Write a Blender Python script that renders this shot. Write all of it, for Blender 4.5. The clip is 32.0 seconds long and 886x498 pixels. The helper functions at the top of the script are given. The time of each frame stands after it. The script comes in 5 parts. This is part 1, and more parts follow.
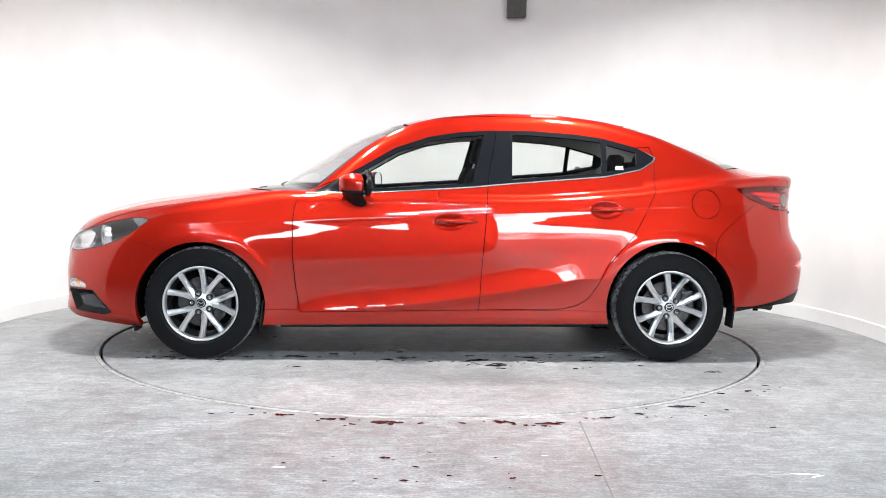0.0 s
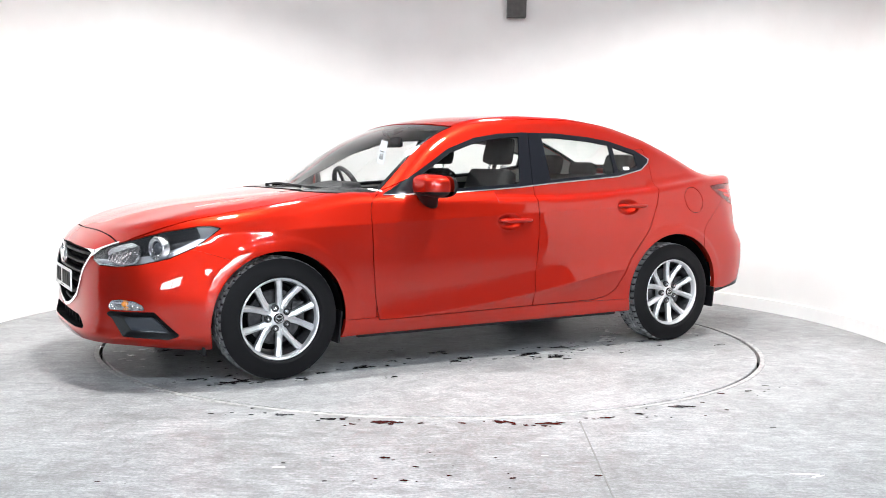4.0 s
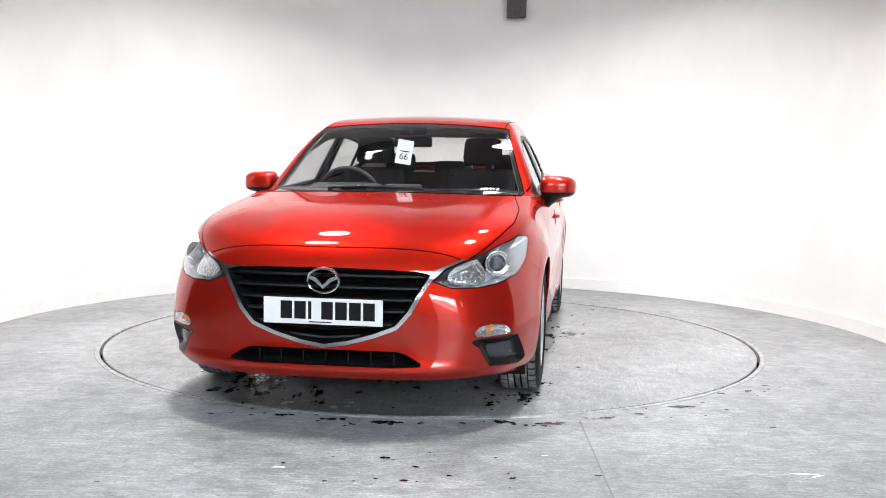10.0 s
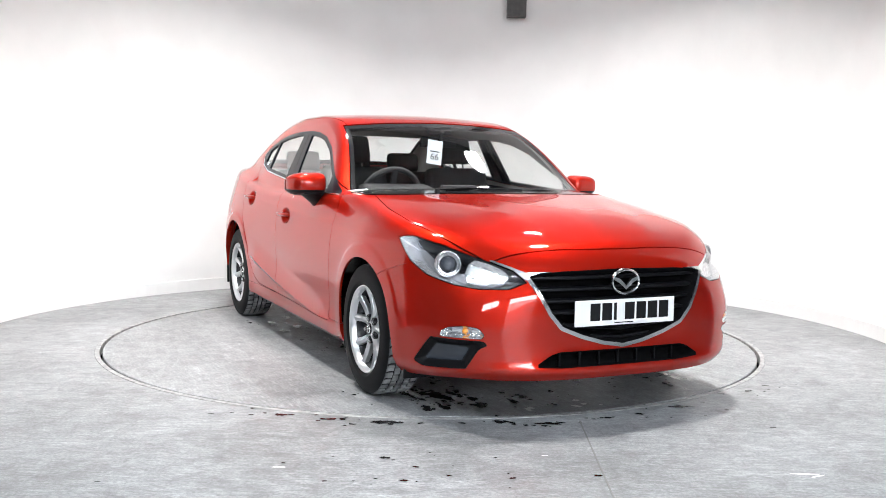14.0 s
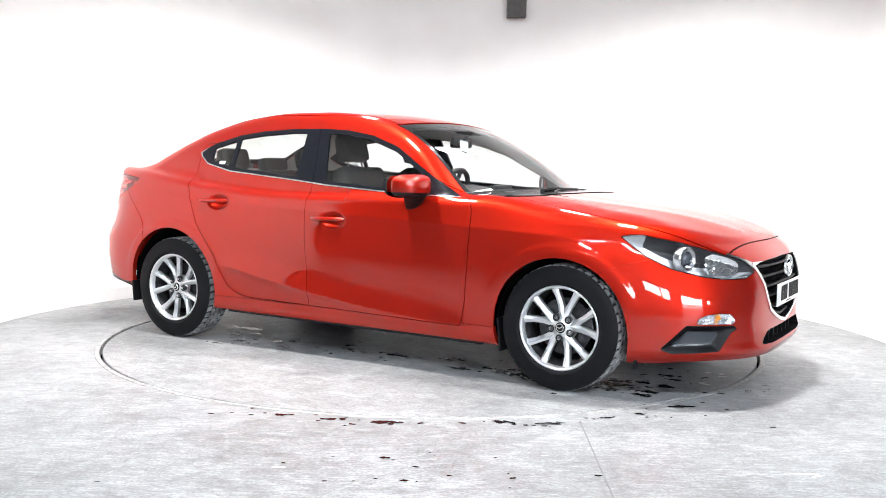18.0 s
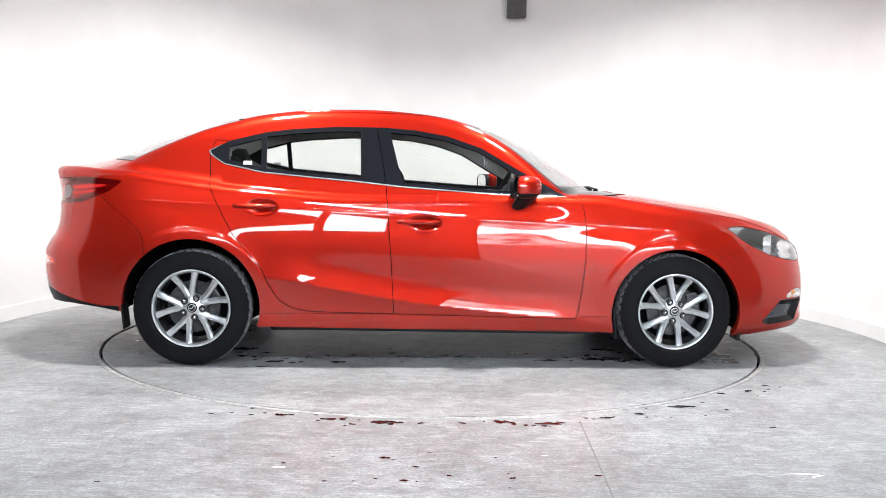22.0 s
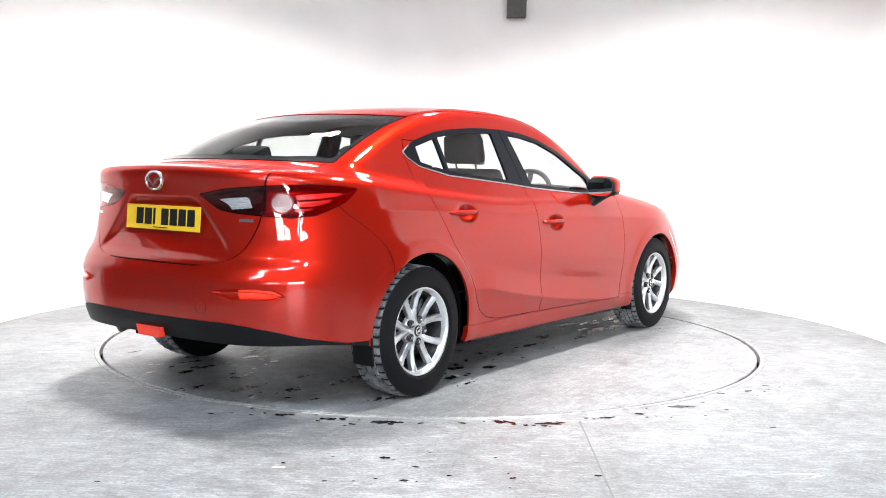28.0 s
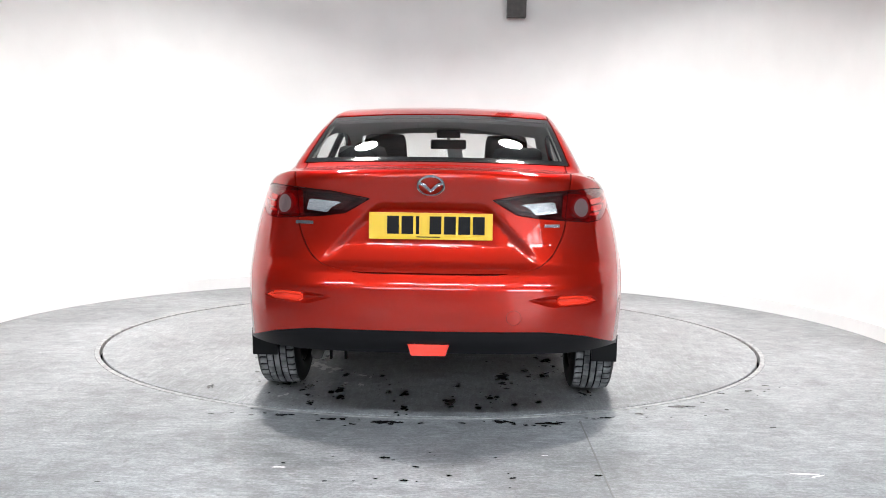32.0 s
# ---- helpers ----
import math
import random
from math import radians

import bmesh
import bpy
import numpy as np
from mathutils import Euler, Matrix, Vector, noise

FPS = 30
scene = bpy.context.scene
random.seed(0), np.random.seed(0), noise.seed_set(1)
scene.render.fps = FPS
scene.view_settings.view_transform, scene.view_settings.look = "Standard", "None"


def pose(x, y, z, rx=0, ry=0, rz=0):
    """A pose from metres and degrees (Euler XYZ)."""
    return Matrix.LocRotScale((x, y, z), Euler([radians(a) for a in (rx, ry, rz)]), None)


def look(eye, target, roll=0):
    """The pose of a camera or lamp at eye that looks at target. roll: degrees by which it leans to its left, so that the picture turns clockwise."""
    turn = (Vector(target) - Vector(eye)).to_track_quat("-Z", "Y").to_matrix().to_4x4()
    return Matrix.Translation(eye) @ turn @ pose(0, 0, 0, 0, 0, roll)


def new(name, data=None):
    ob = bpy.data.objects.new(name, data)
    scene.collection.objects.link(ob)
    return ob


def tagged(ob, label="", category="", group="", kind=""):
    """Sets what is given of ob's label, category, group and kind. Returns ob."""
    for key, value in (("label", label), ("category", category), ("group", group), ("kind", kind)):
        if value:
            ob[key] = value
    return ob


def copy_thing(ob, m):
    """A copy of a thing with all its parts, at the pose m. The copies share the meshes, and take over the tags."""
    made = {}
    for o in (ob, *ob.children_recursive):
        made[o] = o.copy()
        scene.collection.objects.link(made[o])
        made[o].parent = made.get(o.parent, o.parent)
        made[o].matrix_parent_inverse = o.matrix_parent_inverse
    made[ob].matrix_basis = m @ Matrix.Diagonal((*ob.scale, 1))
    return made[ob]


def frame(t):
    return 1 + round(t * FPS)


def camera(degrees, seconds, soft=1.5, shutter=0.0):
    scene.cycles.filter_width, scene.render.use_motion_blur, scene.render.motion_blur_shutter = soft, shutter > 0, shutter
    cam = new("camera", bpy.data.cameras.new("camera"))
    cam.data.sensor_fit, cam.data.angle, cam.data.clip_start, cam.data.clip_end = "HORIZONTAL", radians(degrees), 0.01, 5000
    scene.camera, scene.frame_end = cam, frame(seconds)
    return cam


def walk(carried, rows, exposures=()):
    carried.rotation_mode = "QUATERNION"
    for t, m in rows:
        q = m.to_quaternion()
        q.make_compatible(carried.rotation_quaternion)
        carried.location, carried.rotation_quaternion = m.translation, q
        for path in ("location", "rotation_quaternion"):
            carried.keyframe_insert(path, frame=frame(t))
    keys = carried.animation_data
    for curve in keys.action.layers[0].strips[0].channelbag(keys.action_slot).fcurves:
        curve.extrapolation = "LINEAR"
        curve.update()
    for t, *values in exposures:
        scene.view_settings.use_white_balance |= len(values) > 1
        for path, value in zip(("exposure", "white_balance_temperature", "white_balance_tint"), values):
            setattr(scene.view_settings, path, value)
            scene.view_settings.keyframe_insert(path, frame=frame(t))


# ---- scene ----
# One fixed camera before a round photo booth; a car turns on a floor turntable.
cam = camera(48.96, 32.0, soft=0.9)
YAW, PITCH = 0.0109, 0.0839
EYE = Vector((0.0, -6.325, 1.115))
AIM = EYE + Vector((math.sin(YAW) * math.cos(PITCH), math.cos(YAW) * math.cos(PITCH), -math.sin(PITCH)))
STAND = look(EYE, AIM, 0.84)
walk(cam, [(0.0, STAND), (32.0, STAND)], [(0.0, -0.04), (1.0, -0.11), (2.0, -0.06), (3.0, 0.11), (4.5, 0.22), (6.0, 0.35), (7.0, 0.28), (8.0, 0.13), (9.0, -0.06), (10.0, -0.14), (13.0, -0.08), (16.0, 0.05),
                                      (17.0, 0.15), (19.0, 0.48), (20.0, 0.46), (21.0, 0.30), (22.0, 0.0), (23.0, -0.18), (24.0, 0.02), (25.0, 0.18), (26.5, 0.27), (28.0, 0.32), (29.0, 0.22), (30.0, 0.05), (31.0, -0.05), (32.0, -0.08)])

# ---------------------------------------------------------------- light
world = bpy.data.worlds.new("world")
scene.world = world
world.use_nodes = True
world.node_tree.nodes["Background"].inputs[0].default_value = (0.75, 0.82, 0.9, 1)
world.node_tree.nodes["Background"].inputs[1].default_value = 0.0
LAMPS = [(-1.03, 0.90, 3.55), (1.03, 0.90, 3.55), (-1.2, -1.0, 3.6), (1.2, -1.0, 3.6)]
for place, watts in zip(LAMPS, (51, 51, 68, 68)):
    lamp = bpy.data.lights.new("lamp_light", "AREA")
    lamp.shape, lamp.size, lamp.energy, lamp.color, lamp.spread = "DISK", 0.34, watts, (1.0, 0.985, 0.96), radians(118)
    new("lamp_light", lamp).matrix_world = Matrix.Translation(Vector(place) - Vector((0, 0, 0.03)))
TUBES = [(x, y, 4.7) for y in (-6.4,) for x in (-2.9, 0.0, 2.9)]
for place in TUBES:
    lamp = bpy.data.lights.new("tube_light", "AREA")
    lamp.shape, lamp.size, lamp.size_y, lamp.energy, lamp.color = "RECTANGLE", 2.0, 0.07, 188.0, (0.80, 0.89, 0.985)
    new("tube_light", lamp).matrix_world = Matrix.Translation(Vector(place) - Vector((0, 0, 0.04)))

# ---------------------------------------------------------------- materials


def mat(name, color, rough=0.5, metal=0.0, **more):
    m = bpy.data.materials.new(name)
    m.use_nodes = True
    b = m.node_tree.nodes["Principled BSDF"]
    b.inputs["Base Color"].default_value = (*color, 1)
    b.inputs["Roughness"].default_value = rough
    b.inputs["Metallic"].default_value = metal
    for key, value in more.items():
        b.inputs[key.replace("_", " ")].default_value = value
    return m


def node(m, kind, **inputs):
    n = m.node_tree.nodes.new(kind)
    for key, value in inputs.items():
        n.inputs[key.replace("_", " ")].default_value = value
    return n


def tie(m, a, out, b, inp):
    m.node_tree.links.new(a.outputs[out], b.inputs[inp])


def grain(m, scale, strength, dist=0.002, detail=6.0, stretch=(1, 1, 1)):
    """Fine relief at a real-world scale."""
    co = node(m, "ShaderNodeTexCoord")
    mp = node(m, "ShaderNodeMapping")
    mp.inputs["Scale"].default_value = stretch
    tx = node(m, "ShaderNodeTexNoise", Scale=scale, Detail=detail)
    bp = node(m, "ShaderNodeBump", Strength=strength, Distance=dist)
    tie(m, co, "Object", mp, "Vector")
    tie(m, mp, "Vector", tx, "Vector")
    tie(m, tx, "Fac", bp, "Height")
    tie(m, bp, "Normal", m.node_tree.nodes["Principled BSDF"], "Normal")
    return m


def mottle(m, dark, light, scale, low=0.35, high=0.65, stretch=(1, 1, 1), detail=8.0, to="Base Color"):
    """Noise between two colours into the base colour."""
    co = node(m, "ShaderNodeTexCoord")
    mp = node(m, "ShaderNodeMapping")
    mp.inputs["Scale"].default_value = stretch
    tx = node(m, "ShaderNodeTexNoise", Scale=scale, Detail=detail)
    rp = node(m, "ShaderNodeValToRGB")
    rp.color_ramp.elements[0].position, rp.color_ramp.elements[0].color = low, (*dark, 1)
    rp.color_ramp.elements[1].position, rp.color_ramp.elements[1].color = high, (*light, 1)
    tie(m, co, "Object", mp, "Vector")
    tie(m, mp, "Vector", tx, "Vector")
    tie(m, tx, "Fac", rp, "Fac")
    tie(m, rp, "Color", m.node_tree.nodes["Principled BSDF"], to)
    return m


def glow(name, color, strength):
    m = bpy.data.materials.new(name)
    m.use_nodes = True
    b = m.node_tree.nodes["Principled BSDF"]
    b.inputs["Base Color"].default_value = (*color, 1)
    b.inputs["Emission Color"].default_value = (*color, 1)
    b.inputs["Emission Strength"].default_value = strength
    return m


def facets(m, scale, strength=0.5):
    """Prisms moulded into a lamp lens."""
    co = node(m, "ShaderNodeTexCoord")
    tx = node(m, "ShaderNodeTexVoronoi", Scale=scale)
    bp = node(m, "ShaderNodeBump", Strength=strength, Distance=0.004)
    tie(m, co, "Object", tx, "Vector")
    tie(m, tx, "Distance", bp, "Height")
    tie(m, bp, "Normal", m.node_tree.nodes["Principled BSDF"], "Normal")
    return m


def glass(name, tint, base=0.07):
    """Clear pane: tinted see-through with a mirror coat by Fresnel."""
    m = bpy.data.materials.new(name)
    m.use_nodes = True
    m.node_tree.nodes.clear()
    out = node(m, "ShaderNodeOutputMaterial")
    mix = node(m, "ShaderNodeMixShader")
    lw = node(m, "ShaderNodeLayerWeight", Blend=0.5)
    pw = node(m, "ShaderNodeMath")
    pw.operation = "POWER"
    pw.inputs[1].default_value = 4.0
    fr = node(m, "ShaderNodeMath")
    fr.operation = "MULTIPLY_ADD"
    fr.inputs[1].default_value, fr.inputs[2].default_value = 0.92, base
    tie(m, lw, "Facing", pw, 0)
    tie(m, pw, 0, fr, 0)
    tr = node(m, "ShaderNodeBsdfTransparent", Color=(*tint, 1))
    gl = node(m, "ShaderNodeBsdfGlossy", Color=(1, 1, 1, 1), Roughness=0.0)
    tie(m, fr, 0, mix, 0)
    tie(m, tr, 0, mix, 1)
    tie(m, gl, 0, mix, 2)
    tie(m, mix, 0, out, 0)
    return m


def concrete(name, seed):
    """Power-floated concrete: cloudy patches, trowel strokes both ways, fine pits and scratches."""
    m = mat(name, (0.4, 0.4, 0.39), 0.55)
    b = m.node_tree.nodes["Principled BSDF"]
    co = node(m, "ShaderNodeTexCoord")
    mp = node(m, "ShaderNodeMapping")
    mp.inputs["Location"].default_value = (seed, seed * 0.7, 0)
    tie(m, co, "Object", mp, "Vector")

    def cloud(scale, detail, rough, distort=0.0, turn=0.0, squeeze=1.0):
        n = node(m, "ShaderNodeTexNoise", Scale=scale, Detail=detail, Roughness=rough, Distortion=distort)
        q = node(m, "ShaderNodeMapping")
        q.inputs["Rotation"].default_value, q.inputs["Scale"].default_value = (0, 0, turn), (1.0, squeeze, 1.0)
        tie(m, mp, "Vector", q, "Vector")
        tie(m, q, "Vector", n, "Vector")
        return n

    big = cloud(1.1, 5.0, 0.55)
    mid = cloud(9.0, 10.0, 0.74, 0.9)
    fine = cloud(75.0, 6.0, 0.6)
    sweep = cloud(5.0, 10.0, 0.78, 2.2, 0.5, 3.6)
    stroke = cloud(7.0, 8.0, 0.72, 1.2, 1.9, 9.0)
    scratch = cloud(16.0, 3.0, 0.6, 0.6, -0.35, 26.0)
    blotch = cloud(3.2, 8.0, 0.7, 1.4)

    def ramp(src, a, ca, z, cz):
        r = node(m, "ShaderNodeValToRGB")
        e = r.color_ramp.elements
        e[0].position, e[0].color = a, (ca, ca, ca, 1)
        e[1].position, e[1].color = z, (cz, cz * 1.006, cz * 1.012, 1)
        tie(m, src, "Fac", r, "Fac")
        return r

    def times(a, c):
        x = node(m, "ShaderNodeMix")
        x.data_type, x.blend_type = "RGBA", "MULTIPLY"
        x.inputs[0].default_value = 1.0
        m.node_tree.links.new(a.outputs["Color"] if "Color" in a.outputs else a.outputs[2], x.inputs[6])
        tie(m, c, "Color", x, 7)
        return x

    tone = ramp(big, 0.36, 0.235, 0.66, 0.33)
    tone = times(tone, ramp(mid, 0.36, 0.72, 0.60, 1.12))
    tone = times(tone, ramp(sweep, 0.40, 0.70, 0.60, 1.16))
    tone = times(tone, ramp(stroke, 0.48, 1.0, 0.62, 1.28))
    tone = times(tone, ramp(scratch, 0.62, 1.0, 0.70, 1.40))
    tone = times(tone, ramp(blotch, 0.30, 0.74, 0.46, 1.0))
    tone = times(tone, ramp(fine, 0.36, 0.76, 0.64, 1.12))
    m.node_tree.links.new(tone.outputs[2], b.inputs["Base Color"])
    rr = ramp(sweep, 0.35, 0.30, 0.65, 0.60)
    tie(m, rr, "Color", b, "Roughness")
    bp = node(m, "ShaderNodeBump", Strength=0.35, Distance=0.003)
    tie(m, mid, "Fac", bp, "Height")
    tie(m, bp, "Normal", b, "Normal")
    return m


def paint_red():
    m = mat("red_paint", (0.385, 0.0135, 0.0055), 0.39, 0.65, Coat_Weight=1.0, Coat_Roughness=0.0, Coat_IOR=1.5, Specular_IOR_Level=0.02, Specular_Tint=(1.0, 0.06, 0.03, 1.0))
    return m


RED = paint_red()
BLACK_GLOSS = mat("gloss_black", (0.012, 0.012, 0.013), 0.12)
BLACK = grain(mat("black_plastic", (0.005, 0.005, 0.006), 0.42, 0.0, Specular_IOR_Level=0.18), 400.0, 0.3, 0.0006)
BLACK_SATIN = mat("satin_black", (0.006, 0.007, 0.010), 0.30, 0.0, Specular_IOR_Level=0.13)
SEAL = mat("black_rubber_seal", (0.0035, 0.0035, 0.004), 0.85, 0.0, Specular_IOR_Level=0.04)
RUBBER = grain(mat("tyre_rubber", (0.006, 0.006, 0.007), 0.6, 0.0, Specular_IOR_Level=0.12), 160.0, 0.3, 0.001)
TREAD = grain(mottle(mat("dusty_tread_shaded_grooves", (0.1, 0.1, 0.1), 0.85, 0.0, Specular_IOR_Level=0.2), (0.09, 0.094, 0.10), (0.30, 0.31, 0.32), 14.0), 200.0, 0.4)
# shade in the grooves is put into the colour: near black below rib radius
_co, _sp, _le = node(TREAD, "ShaderNodeTexCoord"), node(TREAD, "ShaderNodeMapping"), node(TREAD, "ShaderNodeVectorMath")
_sp.inputs["Scale"].default_value = (1.0, 0.0, 1.0)
_le.operation = "LENGTH"
_mr, _mx = node(TREAD, "ShaderNodeMapRange"), node(TREAD, "ShaderNodeMix")
_mr.inputs["From Min"].default_value, _mr.inputs["From Max"].default_value = 0.3120, 0.3165
_mx.data_type, _mx.blend_type = "RGBA", "MIX"
_mx.inputs[6].default_value = (0.008, 0.008, 0.009, 1)
tie(TREAD, _co, "Object", _sp, "Vector"), tie(TREAD, _sp, "Vector", _le, 0), tie(TREAD, _le, "Value", _mr, "Value"), tie(TREAD, _mr, "Result", _mx, 0)
_old = TREAD.node_tree.nodes["Principled BSDF"].inputs["Base Color"].links[0].from_socket
TREAD.node_tree.links.new(_old, _mx.inputs[7])
TREAD.node_tree.links.new(_mx.outputs[2], TREAD.node_tree.nodes["Principled BSDF"].inputs["Base Color"])
MIRROR = mat("mirror_glass", (0.85, 0.87, 0.88), 0.02, 1.0)
ALLOY = mat("silver_alloy", (0.68, 0.69, 0.71), 0.30, 0.85)
BARREL = mottle(mat("grey_wheel_barrel", (0.1, 0.1, 0.1), 0.4, 0.7), (0.035, 0.035, 0.038), (0.08, 0.08, 0.085), 25.0)
CHROME = mat("chrome", (0.84, 0.85, 0.86), 0.17, 1.0)
CLOTH = grain(mottle(mat("dark_seat_cloth", (0.03, 0.03, 0.032), 0.9, 0.0, Specular_IOR_Level=0.2), (0.009, 0.009, 0.010), (0.022, 0.022, 0.023), 300.0), 500.0, 0.5)
TRIM = grain(mat("dark_cabin_plastic", (0.03, 0.03, 0.032), 0.6, 0.0, Specular_IOR_Level=0.2), 300.0, 0.4)
LINER = grain(mat("grey_headliner", (0.45, 0.44, 0.42), 0.95), 600.0, 0.3)
WINDOW = glass("tinted_window_glass", (0.93, 0.96, 0.945))
SCREEN = glass("clear_windscreen_glass", (0.97, 0.98, 0.98), 0.06)
CLEAR = glass("clear_lens", (0.95, 0.95, 0.96), 0.04)
CHROME_DULL = mat("dull_chrome", (0.6, 0.61, 0.63), 0.25, 1.0)
RED_GLASS = glass("red_lamp_glass", (0.90, 0.09, 0.09), 0.05)
SILVER = facets(mat("silver_lamp_bowl", (0.76, 0.77, 0.79), 0.26, 0.70), 18.0, 0.2)
PRISM = facets(mat("faceted_lamp_reflector", (0.88, 0.89, 0.90), 0.10, 0.92), 75.0, 0.8)
PALE_STEEL = mottle(mat("pale_painted_steel", (0.5, 0.5, 0.5), 0.5, 0.2), (0.22, 0.22, 0.22), (0.42, 0.42, 0.42), 25.0)
LENS_GREY = facets(mat("silver_round_lens", (0.22, 0.15, 0.15), 0.28, 0.5, Coat_Weight=0.3, Coat_Roughness=0.0), 90.0, 0.25)
LAMP_DARK = mat("dark_lamp_housing", (0.015, 0.015, 0.017), 0.3)
LAMP_RED = mat("red_lamp_housing", (0.24, 0.010, 0.010), 0.25, 0.3)
LENS_DARK = mat("projector_glass", (0.08, 0.09, 0.11), 0.05, 0.3, Coat_Weight=1.0)
LENS_WHITE = facets(mat("white_lens", (0.74, 0.74, 0.76), 0.10, 0.75, Coat_Weight=1.0), 110.0)
REFLECTOR = facets(mat("red_reflector", (0.85, 0.045, 0.02), 0.14, 0.0, Coat_Weight=1.0, Coat_Roughness=0.0), 150.0, 0.15)
SATIN_GREY = mat("satin_grey_plastic", (0.028, 0.033, 0.042), 0.24)
AMBER = mat("amber_bulb", (0.8, 0.28, 0.03), 0.2)
RED_LENS = facets(mat("red_lens", (0.60, 0.010, 0.008), 0.2, 0.2, Coat_Weight=0.4, Coat_Roughness=0.0), 140.0, 0.10)
WALL = grain(mottle(mat("white_wall_paint", (0.8, 0.8, 0.8), 0.75), (0.77, 0.77, 0.765), (0.83, 0.83, 0.825), 1.7), 60.0, 0.08)
FLOOR = concrete("grey_floor_concrete", 0.0)
DISC = concrete("turntable_concrete", 13.0)
HALL = grain(mottle(mat("hall_grey_cladding", (0.4, 0.4, 0.4), 0.7), (0.10, 0.105, 0.115), (0.15, 0.155, 0.165), 2.0), 40.0, 0.2)
ROOFING = grain(mottle(mat("white_roof_cladding", (0.6, 0.6, 0.6), 0.6), (0.20, 0.20, 0.21), (0.26, 0.26, 0.26), 2.0), 40.0, 0.2)
DARK_STEEL = mottle(mat("dark_painted_steel", (0.1, 0.1, 0.1), 0.55), (0.03, 0.028, 0.026), (0.05, 0.046, 0.044), 25.0)
LIGHT_FACE = glow("lamp_diffuser", (1.0, 0.98, 0.95), 40.0)
TUBE_FACE = glow("tube_diffuser", (0.97, 0.99, 1.0), 8.0)
DAY = glow("bright_sky", (0.92, 0.96, 1.0), 27.0)
# yard and far band glow by themselves in place of daylight on them
YARD_GLOW = glow("yard_daylight_glow", (0.95, 0.96, 1.0), 1.0)
FAR_TREES_GLOW = glow("distance_haze_glow", (0.95, 0.97, 1.0), 1.0)
# noise breaks up the emission, so haze and daylight are part of the surface
_co, _mp, _tx, _rp = (node(FAR_TREES_GLOW, "ShaderNode" + k) for k in ("TexCoord", "Mapping", "TexNoise", "ValToRGB"))
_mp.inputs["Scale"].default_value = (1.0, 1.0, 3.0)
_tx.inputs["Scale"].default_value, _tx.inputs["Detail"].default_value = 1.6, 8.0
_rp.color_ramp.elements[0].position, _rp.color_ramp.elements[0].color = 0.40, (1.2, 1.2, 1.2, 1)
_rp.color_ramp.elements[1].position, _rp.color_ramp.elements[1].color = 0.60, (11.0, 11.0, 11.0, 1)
tie(FAR_TREES_GLOW, _co, "Object", _mp, "Vector"), tie(FAR_TREES_GLOW, _mp, "Vector", _tx, "Vector"), tie(FAR_TREES_GLOW, _tx, "Fac", _rp, "Fac")
tie(FAR_TREES_GLOW, _rp, "Color", FAR_TREES_GLOW.node_tree.nodes["Principled BSDF"], "Emission Strength")
JOINT = mat("pale_joint_filler", (0.235, 0.23, 0.225), 0.8)
FLECK = mat("old_pale_paint", (0.62, 0.62, 0.61), 0.6)
WET = mat("wet_dirt", (0.014, 0.013, 0.014), 0.21)
PLATE_WHITE = mat("white_plate", (0.8, 0.8, 0.8), 0.35)
PLATE_YELLOW = mat("yellow_plate", (0.75, 0.47, 0.02), 0.35)
INK = mat("black_ink", (0.008, 0.008, 0.009), 0.6, Specular_IOR_Level=0.15)
PAPER = mat("white_card", (0.75, 0.8, 0.85), 0.6)

# ---------------------------------------------------------------- mesh tools


def link_mesh(name, me, material, parent=None, label="", smooth=False):
    ob = new(name, me)
    me.materials.append(material)
    if smooth:
        me.shade_smooth()
    if parent:
        ob.parent = parent
    if label:
        ob["label"] = label
    return ob


def part(name, bm, material, parent=None, label="", smooth=False):
    me = bpy.data.meshes.new(name)
    bm.to_mesh(me)
    bm.free()
    return link_mesh(name, me, material, parent, label, smooth)


def box(bm, size, at=(0, 0, 0), turn=(0, 0, 0), bevel=0.0, taper=1.0):
    """A bevelled box in bm; taper narrows its top."""
    r = bmesh.ops.create_cube(bm, size=1.0)["verts"]
    for v in r:
        f = taper if v.co.z > 0 else 1.0
        v.co = Vector((v.co.x * size[0] * f, v.co.y * size[1] * f, v.co.z * size[2]))
    if bevel:
        es = list({e for v in r for e in v.link_edges})
        got = bmesh.ops.bevel(bm, geom=es, offset=bevel, segments=2, affect="EDGES", profile=0.6)
        r = list({v for f in got["faces"] for v in f.verts} | {v for v in r if v.is_valid})
    bmesh.ops.transform(bm, matrix=pose(*at, *turn), verts=r)
    return r


def lathe(bm, prof, steps=48, axis="z", at=(0, 0, 0), arc=(0.0, 360.0), caps=False):
    """Turns (r, h) points round an axis."""
    full = abs(arc[1] - arc[0] - 360) < 1e-6
    n = steps if full else steps + 1
    rings = []
    for r, h in prof:
        ring = []
        for i in range(n):
            a = radians(arc[0] + (arc[1] - arc[0]) * i / steps)
            c, s = r * math.cos(a), r * math.sin(a)
            p = {"z": (c, s, h), "y": (c, h, s), "x": (h, c, s)}[axis]
            ring.append(bm.verts.new((p[0] + at[0], p[1] + at[1], p[2] + at[2])))
        rings.append(ring)
    for a, b in zip(rings, rings[1:]):
        for i in range(steps):
            j = (i + 1) % n
            bm.faces.new((a[i], a[j], b[j], b[i]))
    if caps:
        for ring in (rings[0], rings[-1]):
            bm.faces.new(ring)
    return rings


